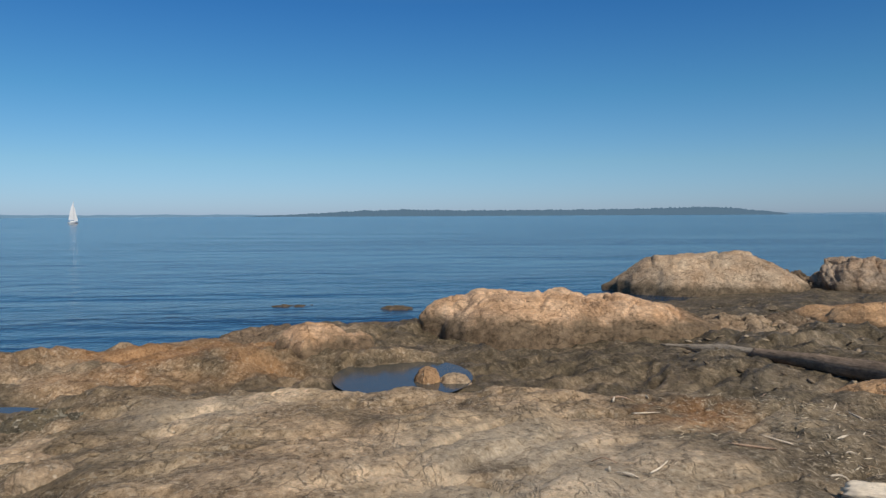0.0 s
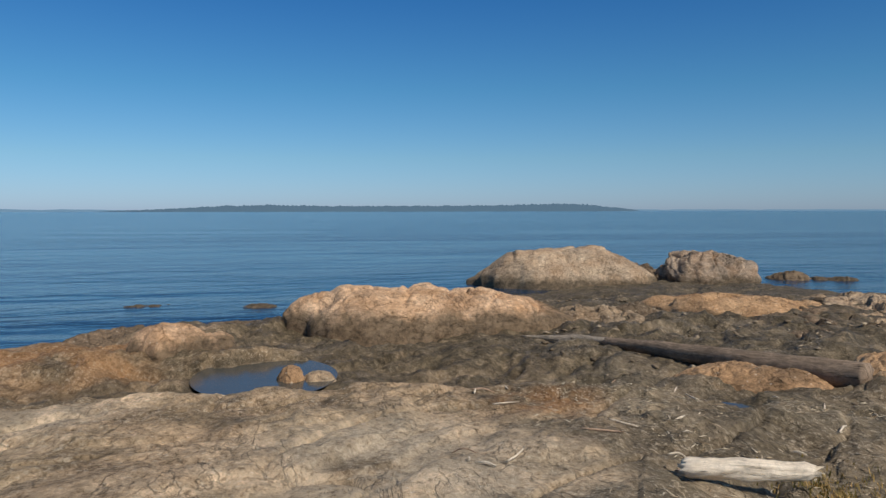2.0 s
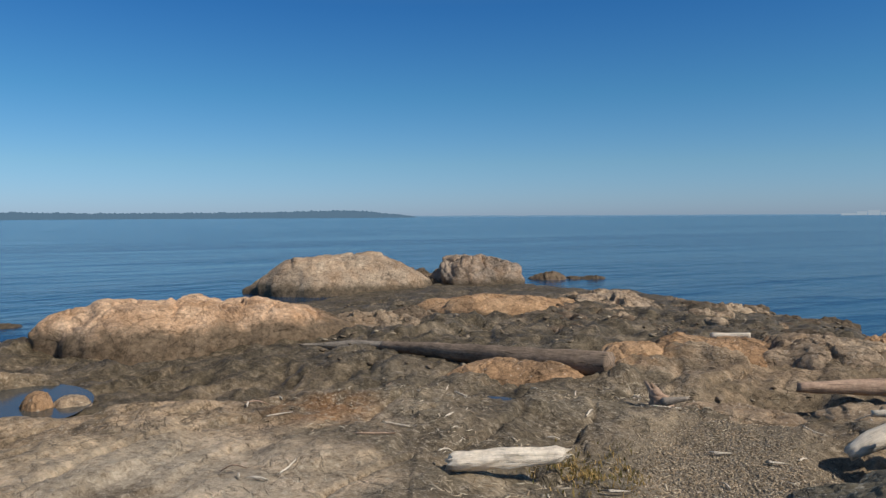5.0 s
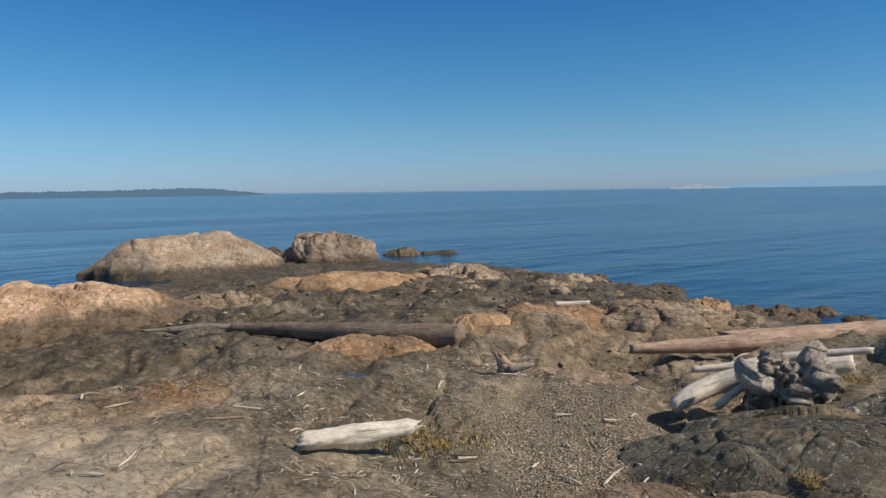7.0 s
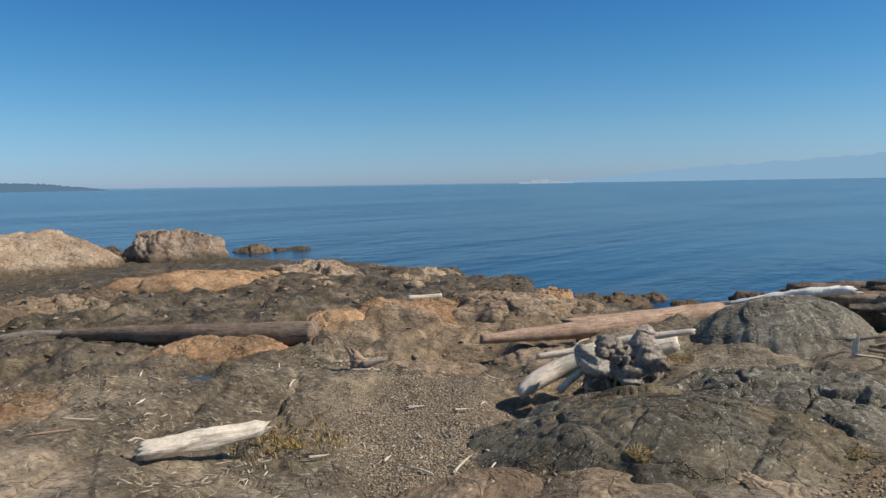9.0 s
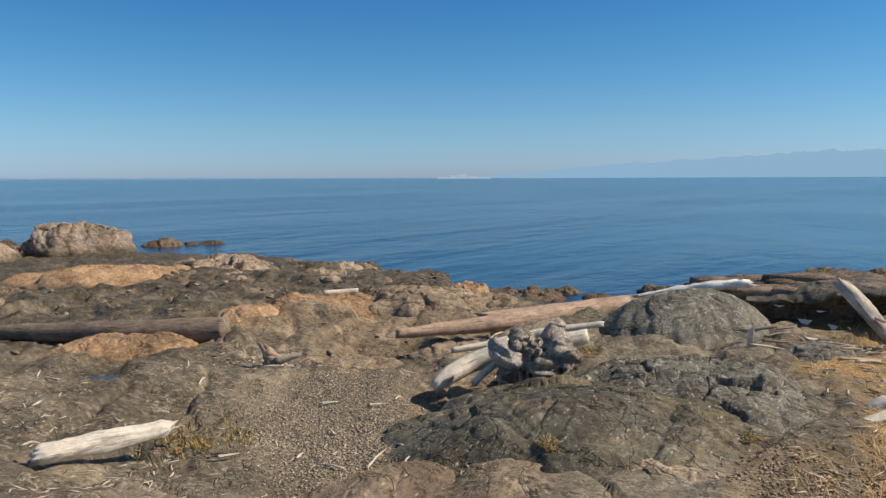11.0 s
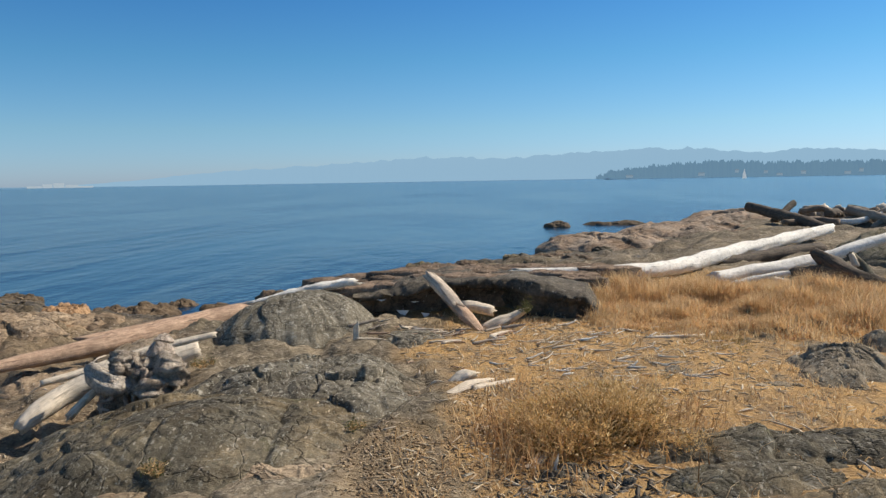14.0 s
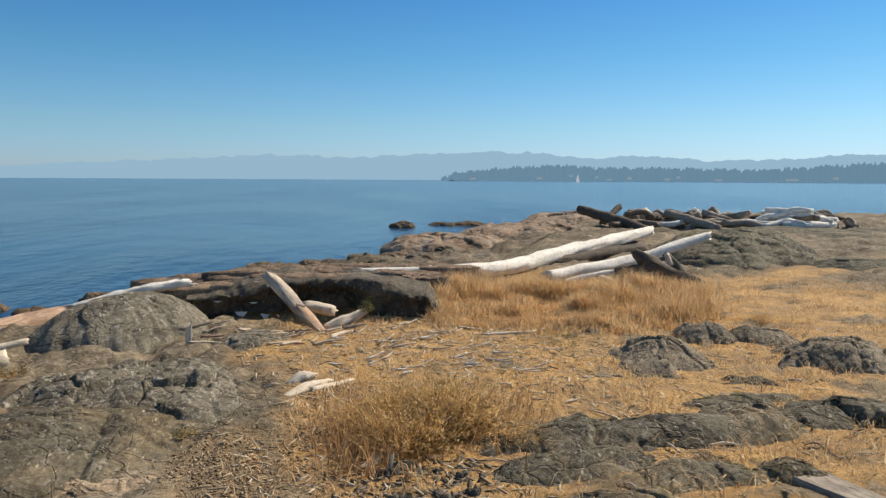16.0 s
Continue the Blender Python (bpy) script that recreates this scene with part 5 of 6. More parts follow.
# ---- plants ----
def blades(name, label, roots, heights, lean, material, width=0.006, seed=1, kind="stuff", category="grass"):
    """Bent tapering blades rooted at the places given, joined."""
    g = np.random.RandomState(seed)
    n = len(roots)
    a = g.uniform(0, 2 * math.pi, n)
    d = np.stack([np.cos(a), np.sin(a), np.zeros(n)], 1)
    side = np.stack([-np.sin(a), np.cos(a), np.zeros(n)], 1) * (width * g.uniform(0.6, 1.4, n))[:, None]
    up = np.array((0, 0, 1.0))
    h = heights[:, None]
    ben = (lean * g.uniform(0.2, 1.3, n))[:, None]
    mid = roots + up * h * 0.55 + d * h * ben * 0.35
    tip = roots + up * h * (1 - 0.25 * ben) + d * h * ben
    co = np.stack([roots - side, roots + side, mid + side * 0.8, mid - side * 0.8, tip], 1).reshape(-1, 3)
    base = np.arange(n)[:, None] * 5
    f = np.concatenate([base + np.array([[0, 1, 2]]), base + np.array([[0, 2, 3]]), base + np.array([[3, 2, 4]])])
    ob = mesh_object(name, co, f, material, smooth=False)
    return tagged(ob, label, category, kind=kind)


def scatter(n, az0, az1, r0, r1, seed, keep=None):
    g = np.random.RandomState(seed)
    az = np.radians(g.uniform(az0, az1, n))
    r = np.sqrt(g.uniform(r0 ** 2, r1 ** 2, n))
    x, y = r * np.sin(az), r * np.cos(az)
    z, m = surface(x, y)
    co = np.stack([x, y, z], 1)
    if keep is not None:
        ok = keep(np.degrees(az), r, m, x, y, g.uniform(0, 1, n))
        co = co[ok]
    return co, g


tall, g = scatter(110000, 97, 119, 8.2, 12.6, 3, lambda az, r, m, x, y, q: q < np.clip(1.3 - np.abs((r - 10.2 - 0.05 * (az - 106)) / 2.3) ** 2, 0, 1) * np.clip((fbm(x * 1.1, y * 1.1, 3.0, 3) + 0.55) * 1.2, 0, 1) * np.clip((az - 96.5) / 3, 0, 1) * np.clip((118.5 - az) / 4, 0, 1))
blades("tall_grass", "tall golden dry grass in a swathe", tall, (0.12 + 0.19 * g.uniform(0, 1, len(tall))) * (0.4 + 1.0 * np.clip(fbm(tall[:, 0] * 1.3, tall[:, 1] * 1.3, 2.0, 3) + 0.5, 0, 1.3)) * np.clip(1.25 - np.abs(np.hypot(tall[:, 0], tall[:, 1]) - 10.6) / 2.2, 0.3, 1.15), 0.95, STRAW, 0.0034, 4)
short, g = scatter(110000, 84, 131, 3.7, 14, 5, lambda az, r, m, x, y, q: q < 0.5 * m["soil"] * np.clip(fbm(x * 1.5, y * 1.5, 6.0, 4) * 1.9 + 0.32, 0, 1))
blades("short_grass", "sparse short dry grass on soil", short, 0.02 + 0.09 * g.uniform(0, 1, len(short)) ** 2, 1.3, STRAW, 0.0032, 6)
fringe, g = scatter(17000, 86, 110, 4.1, 6.6, 15, lambda az, r, m, x, y, q: q < np.exp(-((az - 94.8) / 3.2) ** 2 - ((r - 4.85) / 0.55) ** 2) + 0.4 * np.exp(-((az - 105) / 2.5) ** 2 - ((r - 5.1) / 0.4) ** 2))
blades("brown_grass", "brown dry grass beside the bush", fringe, 0.05 + 0.24 * g.uniform(0, 1, len(fringe)) ** 1.5, 1.0, BROWN_GRASS, 0.0028, 16)
moss, g = scatter(5000, 34, 44, 4.8, 6.6, 25, lambda az, r, m, x, y, q: q < np.exp(-((az - 39.5) / 3) ** 2 - ((r - 5.6) / 0.5) ** 2) * np.clip(fbm(x * 3, y * 3, 1.0, 3) + 0.5, 0, 1))
blades("green_tufts", "small yellow-green tufts among the litter", moss, 0.02 + 0.05 * g.uniform(0, 1, len(moss)), 0.9, SCRUB, 0.005, 26)


def shrub(label, az, r, z, width, height, n, seed, leafy, stem_mat, leaf_mat, name="dry_shrub", outer=None, clumps=9):
    """A low bush: clumps of thin arching stems that carry small leaves and seed heads."""
    g = np.random.RandomState(seed)
    o = polar(az, r, z)
    bush = new(name)
    bush.location = o
    tagged(bush, label, "shrub")
    ca, cr = g.uniform(0, 2 * math.pi, clumps), width * 0.42 * g.uniform(0, 1, clumps) ** 0.6
    middle = np.stack([np.cos(ca) * cr, np.sin(ca) * cr, np.zeros(clumps)], 1)
    tall = height * (1.05 - 0.55 * cr / (width * 0.42)) * g.uniform(0.75, 1.2, clumps)
    own = g.randint(0, clumps, n)
    a = g.uniform(0, 2 * math.pi, n)
    tilt = np.abs(g.normal(0, 0.6, n))
    ln = tall[own] * g.uniform(0.45, 1.1, n)
    out = np.stack([np.cos(a), np.sin(a), np.zeros(n)], 1) + middle[own] / width * 1.6
    out = out / np.maximum(np.linalg.norm(out, axis=1), 0.2)[:, None]
    root = middle[own] + out * (0.05 * width * g.uniform(0, 1, n))[:, None]
    up = np.array((0, 0, 1.0))
    bow = (np.sin(tilt) * ln)[:, None]
    rise = (np.cos(tilt * 0.8) * ln)[:, None]
    pts = [root]
    for q in (0.35, 0.7, 1.0):
        pts.append(root + out * bow * q ** 1.7 + up * rise * (q - 0.12 * q * q) + g.normal(0, 0.012 + 0.03 * height * q, (n, 3)))
    pts = np.stack(pts, 1)
    pts[:, 1:, 2] = np.maximum(pts[:, 1:, 2], 0.02)
    side = np.cross(out, g.normal(size=(n, 3)))
    side = side / np.maximum(np.linalg.norm(side, axis=1), 1e-3)[:, None] * 0.0026
    co = np.concatenate([np.stack([pts[:, k] - side * w, pts[:, k] + side * w], 1) for k, w in enumerate((1.0, 0.9, 0.7, 0.3))], 1).reshape(-1, 3)
    base = np.arange(n)[:, None] * 8
    f = np.concatenate([base + np.array([[2 * k, 2 * k + 1, 2 * k + 3, 2 * k + 2]]) for k in range(3)])
    mesh_object("branchwork", co, f, stem_mat, bush, "dry golden stems", smooth=False)["kind"] = "stuff"
    k = g.randint(0, n, leafy)
    t = 1 - g.uniform(0, 1, leafy) ** 1.6 * 0.8
    seg = np.clip((t * 3).astype(int), 0, 2)
    w = (t * 3 - seg)[:, None]
    c = pts[k, seg] * (1 - w) + pts[k, seg + 1] * w + g.normal(0, 0.012, (leafy, 3))
    c[:, 2] = np.maximum(c[:, 2], 0.01)
    e1 = (pts[k, seg + 1] - pts[k, seg]) + g.normal(0, 0.05, (leafy, 3))
    e1 = e1 / np.linalg.norm(e1, axis=1)[:, None] * g.uniform(0.006, 0.018, leafy)[:, None]
    e2 = g.normal(size=(leafy, 3))
    e2 = e2 / np.linalg.norm(e2, axis=1)[:, None] * g.uniform(0.002, 0.006, leafy)[:, None]
    quad = np.stack([c - e1, c + e2, c + e1, c - e2], 1)
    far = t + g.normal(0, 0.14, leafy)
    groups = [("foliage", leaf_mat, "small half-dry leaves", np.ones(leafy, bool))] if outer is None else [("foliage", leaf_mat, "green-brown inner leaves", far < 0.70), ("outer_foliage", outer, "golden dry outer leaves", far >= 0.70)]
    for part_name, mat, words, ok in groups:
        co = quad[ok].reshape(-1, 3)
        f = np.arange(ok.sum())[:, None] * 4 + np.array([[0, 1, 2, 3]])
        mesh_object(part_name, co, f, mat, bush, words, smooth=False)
    return bush


BROWN_STEM = leaf_material("brown_stems", (0.30, 0.18, 0.08), (0.58, 0.38, 0.17), (0.78, 0.56, 0.29), 0.4)
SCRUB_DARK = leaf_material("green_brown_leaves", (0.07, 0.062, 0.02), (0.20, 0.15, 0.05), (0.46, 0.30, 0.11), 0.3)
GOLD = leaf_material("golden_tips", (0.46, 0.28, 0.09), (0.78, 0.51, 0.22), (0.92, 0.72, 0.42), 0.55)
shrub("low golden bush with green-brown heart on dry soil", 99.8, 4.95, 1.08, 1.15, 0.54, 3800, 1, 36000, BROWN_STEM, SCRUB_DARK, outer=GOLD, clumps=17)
shrub("dry brown bush on soil beside rocks", 121.0, 9.9, 1.08, 1.3, 0.34, 1200, 2, 2500, STRAW, STRAW)
shrub("small green plant growing under the ledge", 92.7, 8.95, 1.24, 0.20, 0.20, 90, 3, 320, GREEN, GREEN, "green_plant")
shrub("rusty dry plant beside the ledge", 98.6, 8.9, 1.05, 0.36, 0.34, 500, 4, 600, STRAW, STRAW)
shrub("small green plant rooted in a rock crack", 66.8, 4.5, 1.18, 0.18, 0.10, 110, 5, 260, STRAW, GREEN, "green_plant")
shrub("small green plant rooted beside a rock dome", 68.9, 7.2, 1.14, 0.24, 0.10, 100, 6, 260, STRAW, GREEN, "green_plant")
shrub("small green plant rooted in a rock crack", 80.9, 4.95, 1.20, 0.14, 0.06, 80, 7, 200, STRAW, GREEN, "green_plant")
shrub("low dry plant between rocks", 107.0, 7.9, 1.08, 0.9, 0.26, 500, 8, 1600, STRAW, SCRUB)
shrub("low dry plant between rocks", 111.5, 9.0, 1.08, 0.8, 0.26, 500, 9, 900, STRAW, SCRUB)


# ---- loose stones and wood litter ----
def lumps(name, label, co, size, material, seed, stretch, category, flat=0.6, sink=0.3):
    """Many small uneven pieces, joined: stones when stubby, chips when long."""
    g = np.random.RandomState(seed)
    n = len(co)
    corner = np.array([(1, 0, 0), (0, 1, 0), (-1, 0, 0), (0, -1, 0), (0, 0, 1), (0, 0, -1), (0.62, 0.62, 0.5), (-0.6, 0.62, 0.5), (-0.62, -0.6, 0.5), (0.62, -0.62, 0.5)])
    tri = np.array([(0, 6, 9), (6, 1, 7), (7, 2, 8), (8, 3, 9), (4, 6, 7), (4, 7, 8), (4, 8, 9), (4, 9, 6), (0, 1, 6), (1, 2, 7), (2, 3, 8), (3, 0, 9), (5, 1, 0), (5, 2, 1), (5, 3, 2), (5, 0, 3)])
    s = size * g.uniform(0.45, 1.5, n) ** 1.3
    sc = np.stack([s * g.uniform(0.8, 1.2, n) * stretch, s * g.uniform(0.7, 1.1, n), s * flat * g.uniform(0.6, 1.2, n)], 1)
    v = corner[None] * (1 + g.uniform(-0.22, 0.22, (n, 10, 1))) * sc[:, None, :]
    a = g.uniform(0, 2 * math.pi, n)
    tip = g.normal(0, 0.15, n)
    c, sn = np.cos(a)[:, None], np.sin(a)[:, None]
    x, y, z = v[..., 0], v[..., 1], v[..., 2] + v[..., 0] * tip[:, None]
    out = np.stack([x * c - y * sn, x * sn + y * c, z], -1) + co[:, None, :] + np.array((0, 0, 1.0)) * (sc[:, 2] * (1 - sink))[:, None, None]
    f = (np.arange(n)[:, None, None] * 10 + tri[None]).reshape(-1, 3)
    ob = mesh_object(name, out.reshape(-1, 3), f, material, smooth=False)
    return tagged(ob, label, category, kind="stuff")


peb, g = scatter(22000, 39, 60, 4.0, 8.2, 41, lambda az, r, m, x, y, q: q < m["gravel"])
lumps("gravel", "grey and buff beach gravel", peb, 0.0065, PEBBLE, 42, 1.0, "gravel")
peb, g = scatter(13000, 76, 96, 3.5, 6.2, 43, lambda az, r, m, x, y, q: q < np.maximum(0.8 * m["chips"], 0.45 * m["soil"]))
lumps("gravel", "brown gravel and bark below the slab", peb, 0.0062, BARK, 44, 1.7, "gravel", 0.45)
chip, g = scatter(12000, 14, 62, 4.2, 9.6, 45, lambda az, r, m, x, y, q: q < 0.55 * m["litter"])
lumps("wood_litter", "pale splinters of wood strewn on bedrock", chip, 0.0055, CHIP, 46, 5.5, "wood litter", 0.5, 0.1)
chip, g = scatter(15000, 82, 130, 3.8, 9.5, 47, lambda az, r, m, x, y, q: q < 0.5 * m["soil"] * np.clip(1.4 - np.abs(az - 96) / 22, 0.25, 1))
lumps("wood_litter", "pale splinters of wood strewn on dry soil", chip, 0.006, CHIP, 48, 7.0, "wood litter", 0.5, 0.1)
dark, g = scatter(800, 92, 106, 3.6, 4.5, 49, lambda az, r, m, x, y, q: q < np.exp(-((az - 98.5) / 4.5) ** 2))
lumps("dark_stones", "dark broken stones and bark in shade", dark, 0.011, leaf_material("dark_stone", (0.05, 0.043, 0.034), (0.11, 0.09, 0.068), (0.22, 0.18, 0.135)), 50, 3.0, "stones", 0.22)
few, g = scatter(700, 18, 62, 9, 22, 51, lambda az, r, m, x, y, q: q < 0.6)
lumps("shore_stones", "scattered small stones on the low shore", few, 0.035, leaf_material("shore_stone", (0.12, 0.09, 0.06), (0.24, 0.18, 0.12), (0.40, 0.32, 0.22)), 52, 1.5, "stones")

sticks = random.Random(17)
for i in range(110):
    soil = i > 55
    az = sticks.uniform(84, 128) if soil else sticks.uniform(12, 62)
    r = sticks.uniform(4.2, 8.8) if soil else sticks.uniform(4.6, 9.5)
    o = polar(az, r)
    z = ground_z(o[0], o[1])
    ln = sticks.uniform(0.05, 0.18) if soil else sticks.uniform(0.08, 0.34)
    a = sticks.uniform(0, math.pi)
    d = np.array((math.cos(a) * ln, math.sin(a) * ln, 0))
    e = o + d
    wood("driftwood_stick", "small pale driftwood stick lying on the ground", [(*o[:2], z + 0.015), (*(o + d * 0.5)[:2], z + 0.012 + sticks.uniform(0, 0.02)), (*e[:2], ground_z(e[0], e[1]) + 0.015)],
         [sticks.uniform(0.004, 0.011), sticks.uniform(0.006, 0.012), sticks.uniform(0.002, 0.006)], sticks.choice((WOOD_PALE, WOOD_PALE, WOOD_TAN)), group="small driftwood sticks", seed=200 + i, sides=7, step=0.03)
for az, r in ((48.2, 6.6), (45.2, 4.05), (41.0, 5.0), (52.0, 6.5)):
    o = polar(az, r)
    wood("driftwood_stick", "pale driftwood chunk lying on gravel", [(*o[:2], ground_z(*o[:2]) + 0.03), (*(o + polar(az + 80, 0.14))[:2], ground_z(*o[:2]) + 0.03)], [0.020, 0.008], WOOD_PALE, seed=az, gnarl=0.7, ragged=0.10, flat=0.5, wave=8.0)


# wood scraps washed up at the foot of the ledge and along the grass
scraps = random.Random(23)
for i in range(120):
    foot = i < 30
    az = scraps.uniform(79.5, 91) if foot else scraps.triangular(89, 108, 94)
    r = scraps.uniform(7.4, 8.9) if foot else scraps.uniform(6.4, 8.7)
    o = polar(az, r)
    a = scraps.uniform(-0.7, 1.2)
    ln, th = (scraps.uniform(0.08, 0.40), scraps.uniform(0.010, 0.026)) if foot else (scraps.uniform(0.05, 0.24), scraps.uniform(0.005, 0.013))
    side = polar(az + 90, ln)
    away = polar(az, ln)
    e = o + side * math.cos(a) + away * math.sin(a)
    z0, z1 = ground_z(o[0], o[1]), ground_z(e[0], e[1])
    wood("driftwood_stick", "weathered wood scrap washed up before the ledge" if foot else "pale wood scrap at the edge of dry grass",
         [(o[0], o[1], z0 + th), ((o[0] + e[0]) / 2, (o[1] + e[1]) / 2, (z0 + z1) / 2 + th * 1.6), (e[0], e[1], z1 + th + scraps.uniform(0, 0.04))],
         [th, th * 0.9, th * 0.5], scraps.choice((WOOD_PALE, WOOD_ASH, WOOD_TAN, WOOD_PALE) if foot else (WOOD_PALE, WOOD_WHITE)), group="wood scraps", seed=400 + i, sides=8, step=0.03, gnarl=0.4, ragged=0.05, flat=scraps.uniform(0.4, 1.0), wave=6.0)

# ---- the far distance ----
def far_ridge(name, label, az0, az1, r, profile, material, depth, rough, step=0.12, canopy=0.0, category="land"):
    """A long low landmass: a ridge whose height follows the profile, falling to the water on both sides."""
    az = np.arange(az0, az1, step)
    h = np.interp(az, [p[0] for p in profile], [p[1] for p in profile])
    h = h * (1 + rough * fbm(az * 0.9, az * 0, 3.0 + r * 0.001, 5)) + canopy * np.clip(ridged(az * 3.1, az * 0, 2.0, 4, 0.6), 0, 1) * (h > 2)
    rows = []
    for k, s in ((0.0, 0.0), (0.04, 0.25), (0.2, 0.7), (0.5, 1.0), (1.0, 0.0)):
        rr = r + depth * k
        a = np.radians(az)
        hh = h * s * (1 + (0.25 * fbm(az * 2.2, az * 0 + k * 9, 6.0, 3) if 0 < s < 1 else 0))
        rows.append(np.stack([rr * np.sin(a), rr * np.cos(a), hh - 0.3], 1))
    ob = mesh_object(name, np.vstack(rows), grid_faces(5, len(az))[:, ::-1], material)
    return tagged(ob, label, category, kind="structure")


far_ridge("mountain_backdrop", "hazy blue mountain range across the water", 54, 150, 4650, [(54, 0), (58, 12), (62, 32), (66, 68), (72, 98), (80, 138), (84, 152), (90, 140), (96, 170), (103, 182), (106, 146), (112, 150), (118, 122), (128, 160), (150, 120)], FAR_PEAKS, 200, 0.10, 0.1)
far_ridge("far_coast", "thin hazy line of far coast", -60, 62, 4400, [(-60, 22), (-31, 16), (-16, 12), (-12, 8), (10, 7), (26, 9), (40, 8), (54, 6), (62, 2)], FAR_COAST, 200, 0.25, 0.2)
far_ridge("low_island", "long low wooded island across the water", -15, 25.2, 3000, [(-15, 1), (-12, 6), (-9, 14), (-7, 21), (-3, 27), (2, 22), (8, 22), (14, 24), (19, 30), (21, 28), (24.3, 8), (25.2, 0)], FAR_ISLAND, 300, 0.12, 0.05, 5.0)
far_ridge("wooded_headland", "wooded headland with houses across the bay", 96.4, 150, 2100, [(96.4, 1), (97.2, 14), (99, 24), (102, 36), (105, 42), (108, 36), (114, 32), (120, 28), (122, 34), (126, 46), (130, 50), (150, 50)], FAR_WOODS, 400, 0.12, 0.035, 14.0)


def far_trees():
    g = np.random.RandomState(9)
    co, faces = [], []
    for i in range(520):
        az = g.uniform(97.5, 131)
        h = np.interp(az, [97.5, 102, 105, 110, 120, 126, 131], [16, 34, 42, 36, 30, 44, 50])
        r = 2100 + g.uniform(20, 260)
        base = polar(az, r, h * np.clip((r - 2100) / 200, 0.1, 0.85))
        s = g.uniform(4, 9)
        t = g.uniform(0.8, 1.7)
        k = len(co)
        for lv, (w, z) in enumerate(((0.5, 0.0), (1.0, 0.35), (0.8, 0.75), (0.3, 1.1))):
            for j in range(6):
                q = j * math.pi / 3 + lv
                jit = g.uniform(0.7, 1.25)
                co.append(base + np.array((math.cos(q) * s * w * jit, math.sin(q) * s * w * jit, z * s * t)))
        for lv in range(3):
            for j in range(6):
                faces.append((k + lv * 6 + j, k + lv * 6 + (j + 1) % 6, k + lv * 6 + 6 + (j + 1) % 6, k + lv * 6 + 6 + j))
        faces.append(tuple(k + 18 + j for j in range(6)))
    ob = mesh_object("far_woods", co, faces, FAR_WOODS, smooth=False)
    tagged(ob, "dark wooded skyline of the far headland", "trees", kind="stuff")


far_trees()


def box(x0, x1, y0, y1, z0, z1):
    return [(x0, y0, z0), (x1, y0, z0), (x1, y1, z0), (x0, y1, z0), (x0, y0, z1), (x1, y0, z1), (x1, y1, z1), (x0, y1, z1)], \
        [(0, 3, 2, 1), (4, 5, 6, 7), (0, 1, 5, 4), (1, 2, 6, 5), (2, 3, 7, 6), (3, 0, 4, 7)]


def far_house(az, r, z, w, h):
    house = new("house")
    house.location = polar(az, r, z)
    house.rotation_euler = (0, 0, radians(-az))
    tagged(house, "pale house among trees on the far shore", "house", "far houses")
    v, f = box(-w / 2, w / 2, -4, 4, 0, h)
    mesh_object("wall", v, f, FAR_WALL, house, smooth=False)
    v = [(-w * 0.55, -5, h), (w * 0.55, -5, h), (w * 0.55, 5, h), (-w * 0.55, 5, h), (-w * 0.5, 0, h * 1.5), (w * 0.5, 0, h * 1.5)]
    mesh_object("roof", v, [(0, 1, 5, 4), (2, 3, 4, 5), (1, 2, 5), (3, 0, 4), (3, 2, 1, 0)], FAR_ROOF, house, smooth=False)


for az, z, w, h in ((98.9, 3, 18, 5), (104.0, 5, 16, 6), (106.4, 12, 10, 6), (109.2, 3, 14, 4), (110.7, 6, 12, 6), (113.4, 4, 14, 5), (114.2, 9, 9, 6), (117.0, 3, 20, 4), (121.8, 4, 30, 5), (124.5, 8, 12, 6), (108.3, 9, 9, 5)):
    far_house(az, 2090, z, w, h)


# buildings on a far point, low and pale
point = new("harbour_point")
point.location = polar(57.3, 2900, 0)
point.rotation_euler = (0, 0, radians(-57.3))
tagged(point, "low far point with pale buildings across the sea", "land")
for x, w, h, m in ((-70, 46, 7, FAR_PALE), (-30, 30, 13, FAR_PALE), (5, 34, 17, FAR_PALE), (45, 40, 10, FAR_PALE), (88, 50, 6, FAR_PALE)):
    v, f = box(x - w / 2, x + w / 2, -6, 6, -0.2, h)
    mesh_object("building", v, f, m, point, smooth=False)


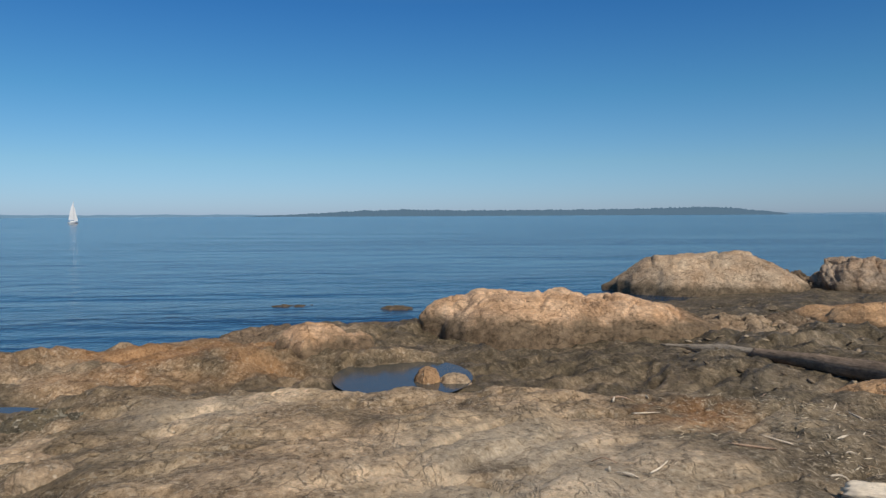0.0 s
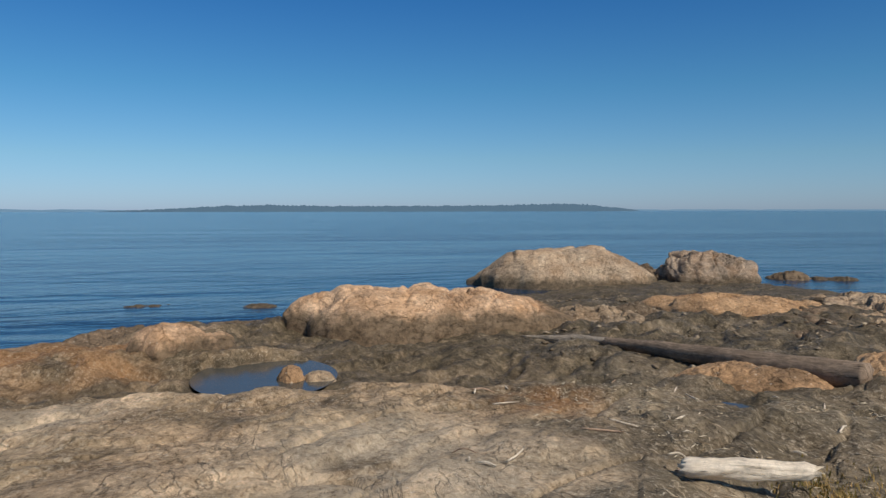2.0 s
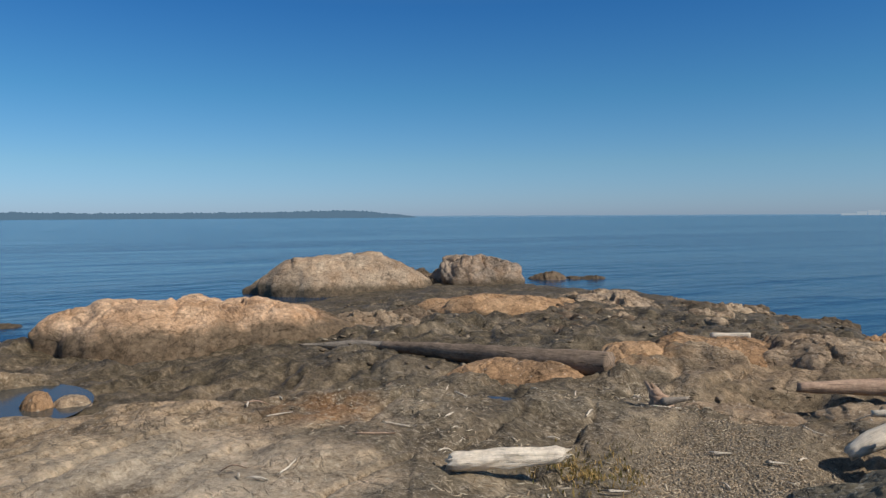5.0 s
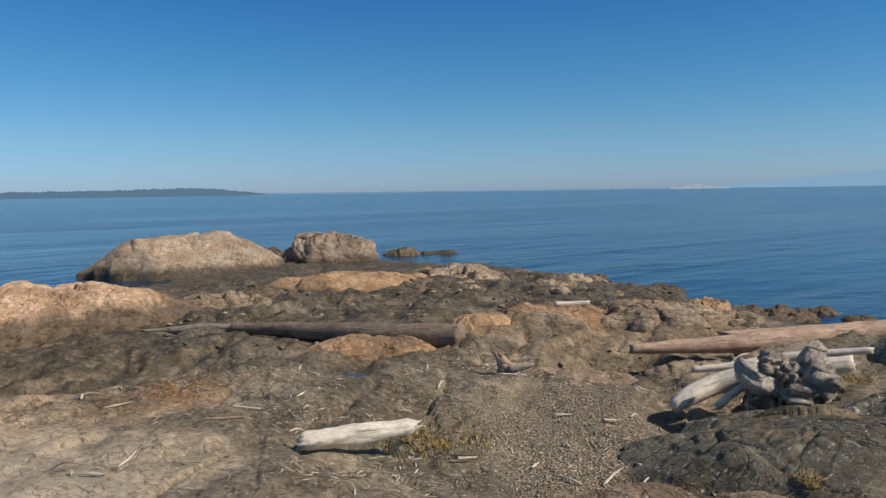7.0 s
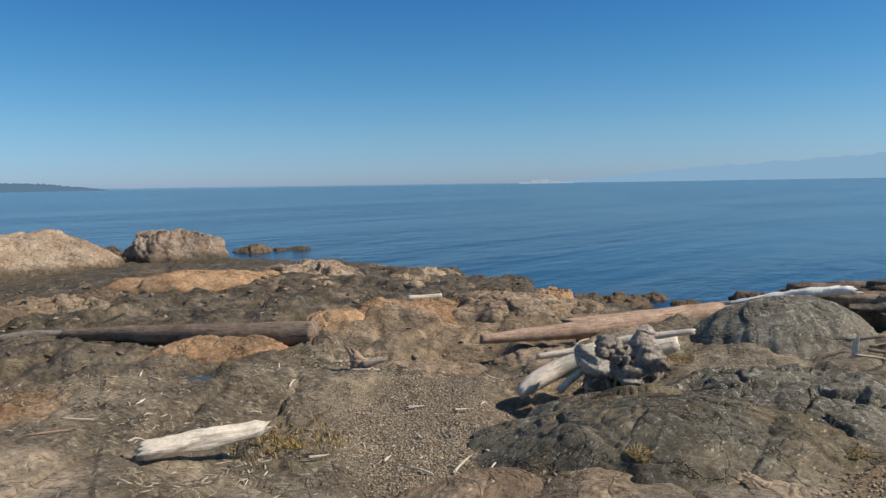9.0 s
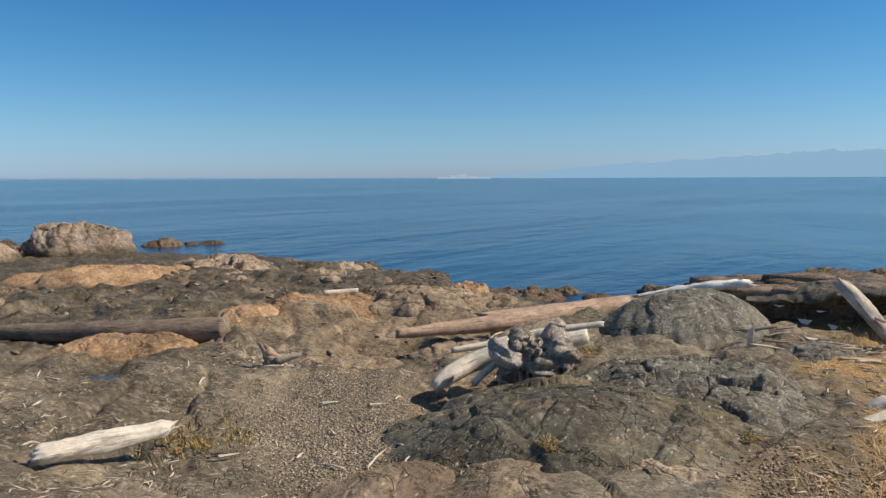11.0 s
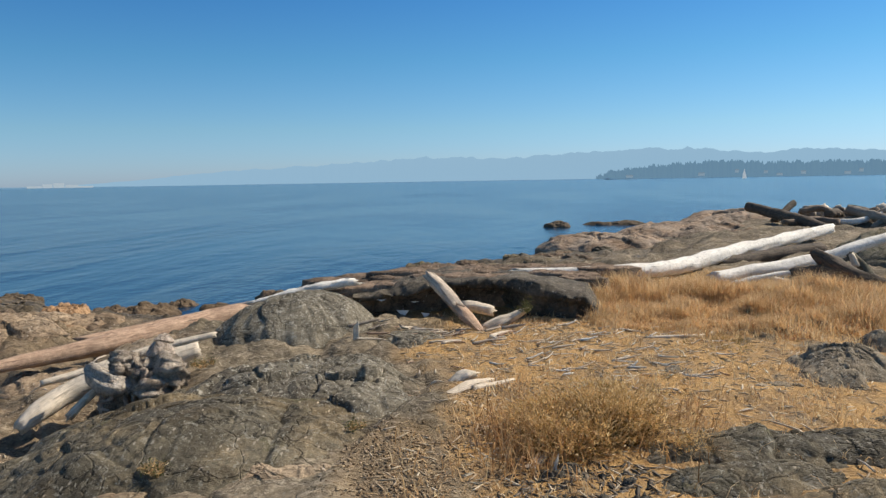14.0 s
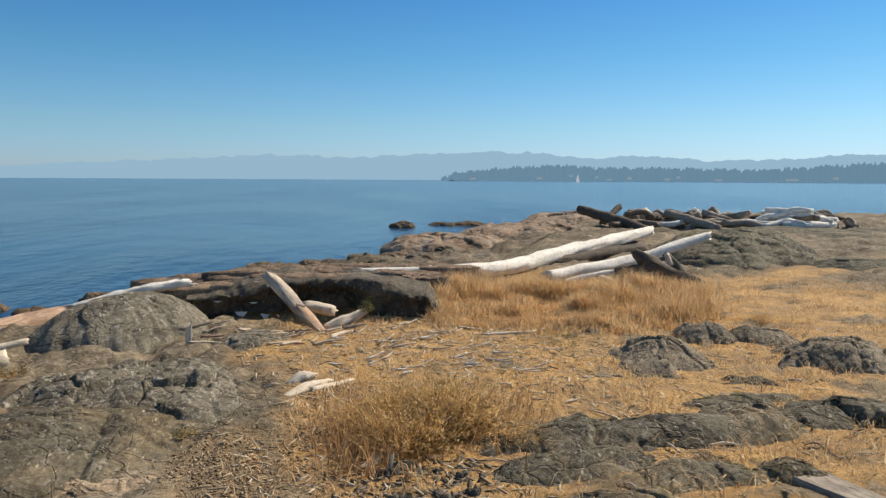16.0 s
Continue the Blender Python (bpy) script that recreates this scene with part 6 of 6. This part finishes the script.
def sailboat(label, az, r, height, turn, jib=True, sail=None, hull=None):
    boat = new("sailboat")
    boat.location = polar(az, r, 0)
    boat.rotation_euler = (0, 0, radians(-az + turn))
    tagged(boat, label, "sailboat")
    s = height / 10
    ring = [(-3.0, 0.0), (-2.6, 0.9), (0, 1.3), (2.2, 0.9), (3.6, 0), (2.2, -0.9), (0, -1.3), (-2.6, -0.9)]
    v = [(x * s, y * s, 0.9 * s) for x, y in ring] + [(x * 0.85 * s, y * 0.6 * s, -0.3 * s) for x, y in ring]
    f = [tuple(range(8)), tuple(range(15, 7, -1))] + [(i, i + 8, (i + 1) % 8 + 8, (i + 1) % 8) for i in range(8)]
    mesh_object("hull", v, f, hull or HULL, boat, "white hull", smooth=False)
    v, f = box(-1.2 * s, 1.0 * s, -0.6 * s, 0.6 * s, 0.9 * s, 1.4 * s)
    mesh_object("cabin", v, f, hull or HULL, boat, smooth=False)
    co, f, uv = tube([(0.6 * s, 0, 0.9 * s), (0.6 * s, 0, 10 * s)], [0.08 * s, 0.05 * s], sides=6, step=1.0 * s, gnarl=0)
    mesh_object("mast", co, f, METAL, boat)

    def cloth(name, a, b, c):
        a, b, c = (np.array(k) * s for k in (a, b, c))
        n = 8
        pts, faces = [], []
        for i in range(n + 1):
            for j in range(n + 1 - i):
                u, w = i / n, j / n
                p = a * (1 - u - w) + b * u + c * w
                p = p + np.array((0, 0.35 * s * 4 * u * w + 0.3 * s * u * (1 - u), 0))
                pts.append(p)
        at = {}
        q = 0
        for i in range(n + 1):
            for j in range(n + 1 - i):
                at[i, j] = q
                q += 1
        for i in range(n):
            for j in range(n - i):
                faces.append((at[i, j], at[i + 1, j], at[i, j + 1]))
                if j < n - i - 1:
                    faces.append((at[i + 1, j], at[i + 1, j + 1], at[i, j + 1]))
        mesh_object(name, pts, faces, sail or SAIL, boat, "white sail")
    cloth("mainsail", (0.5, 0, 1.7), (-2.8, 0, 1.7), (0.5, 0, 9.8))
    if jib:
        cloth("jib", (3.3, 0, 1.2), (0.8, 0, 1.4), (0.8, 0, 8.6))


sailboat("white sailboat under full sail on the open sea", -26.6, 330, 9.0, 52)
sailboat("small far sailboat under white sail", 106.9, 1000, 12.0, 50, sail=FAR_SAIL, hull=FAR_SAIL)

# a motor boat and its wake off the headland
boat = new("motor_boat")
boat.location = polar(97.3, 1500, 0)
boat.rotation_euler = (0, 0, radians(-97.3))
tagged(boat, "far white motor boat leaving a wake", "boat")
v, f = box(-6, 5, -1.5, 1.5, -0.3, 1.6)
v[5] = v[6] = (8, 0, 1.8)
mesh_object("hull", v, f, HULL, boat, smooth=False)
v, f = box(-2, 2, -1.1, 1.1, 1.6, 3.0)
mesh_object("cabin", v, f, HULL, boat, smooth=False)
v, f = box(6, 55, -1.5, 1.5, -0.3, 0.7)
mesh_object("wake", v, f, FOAM, boat, "white foam wake", smooth=False)
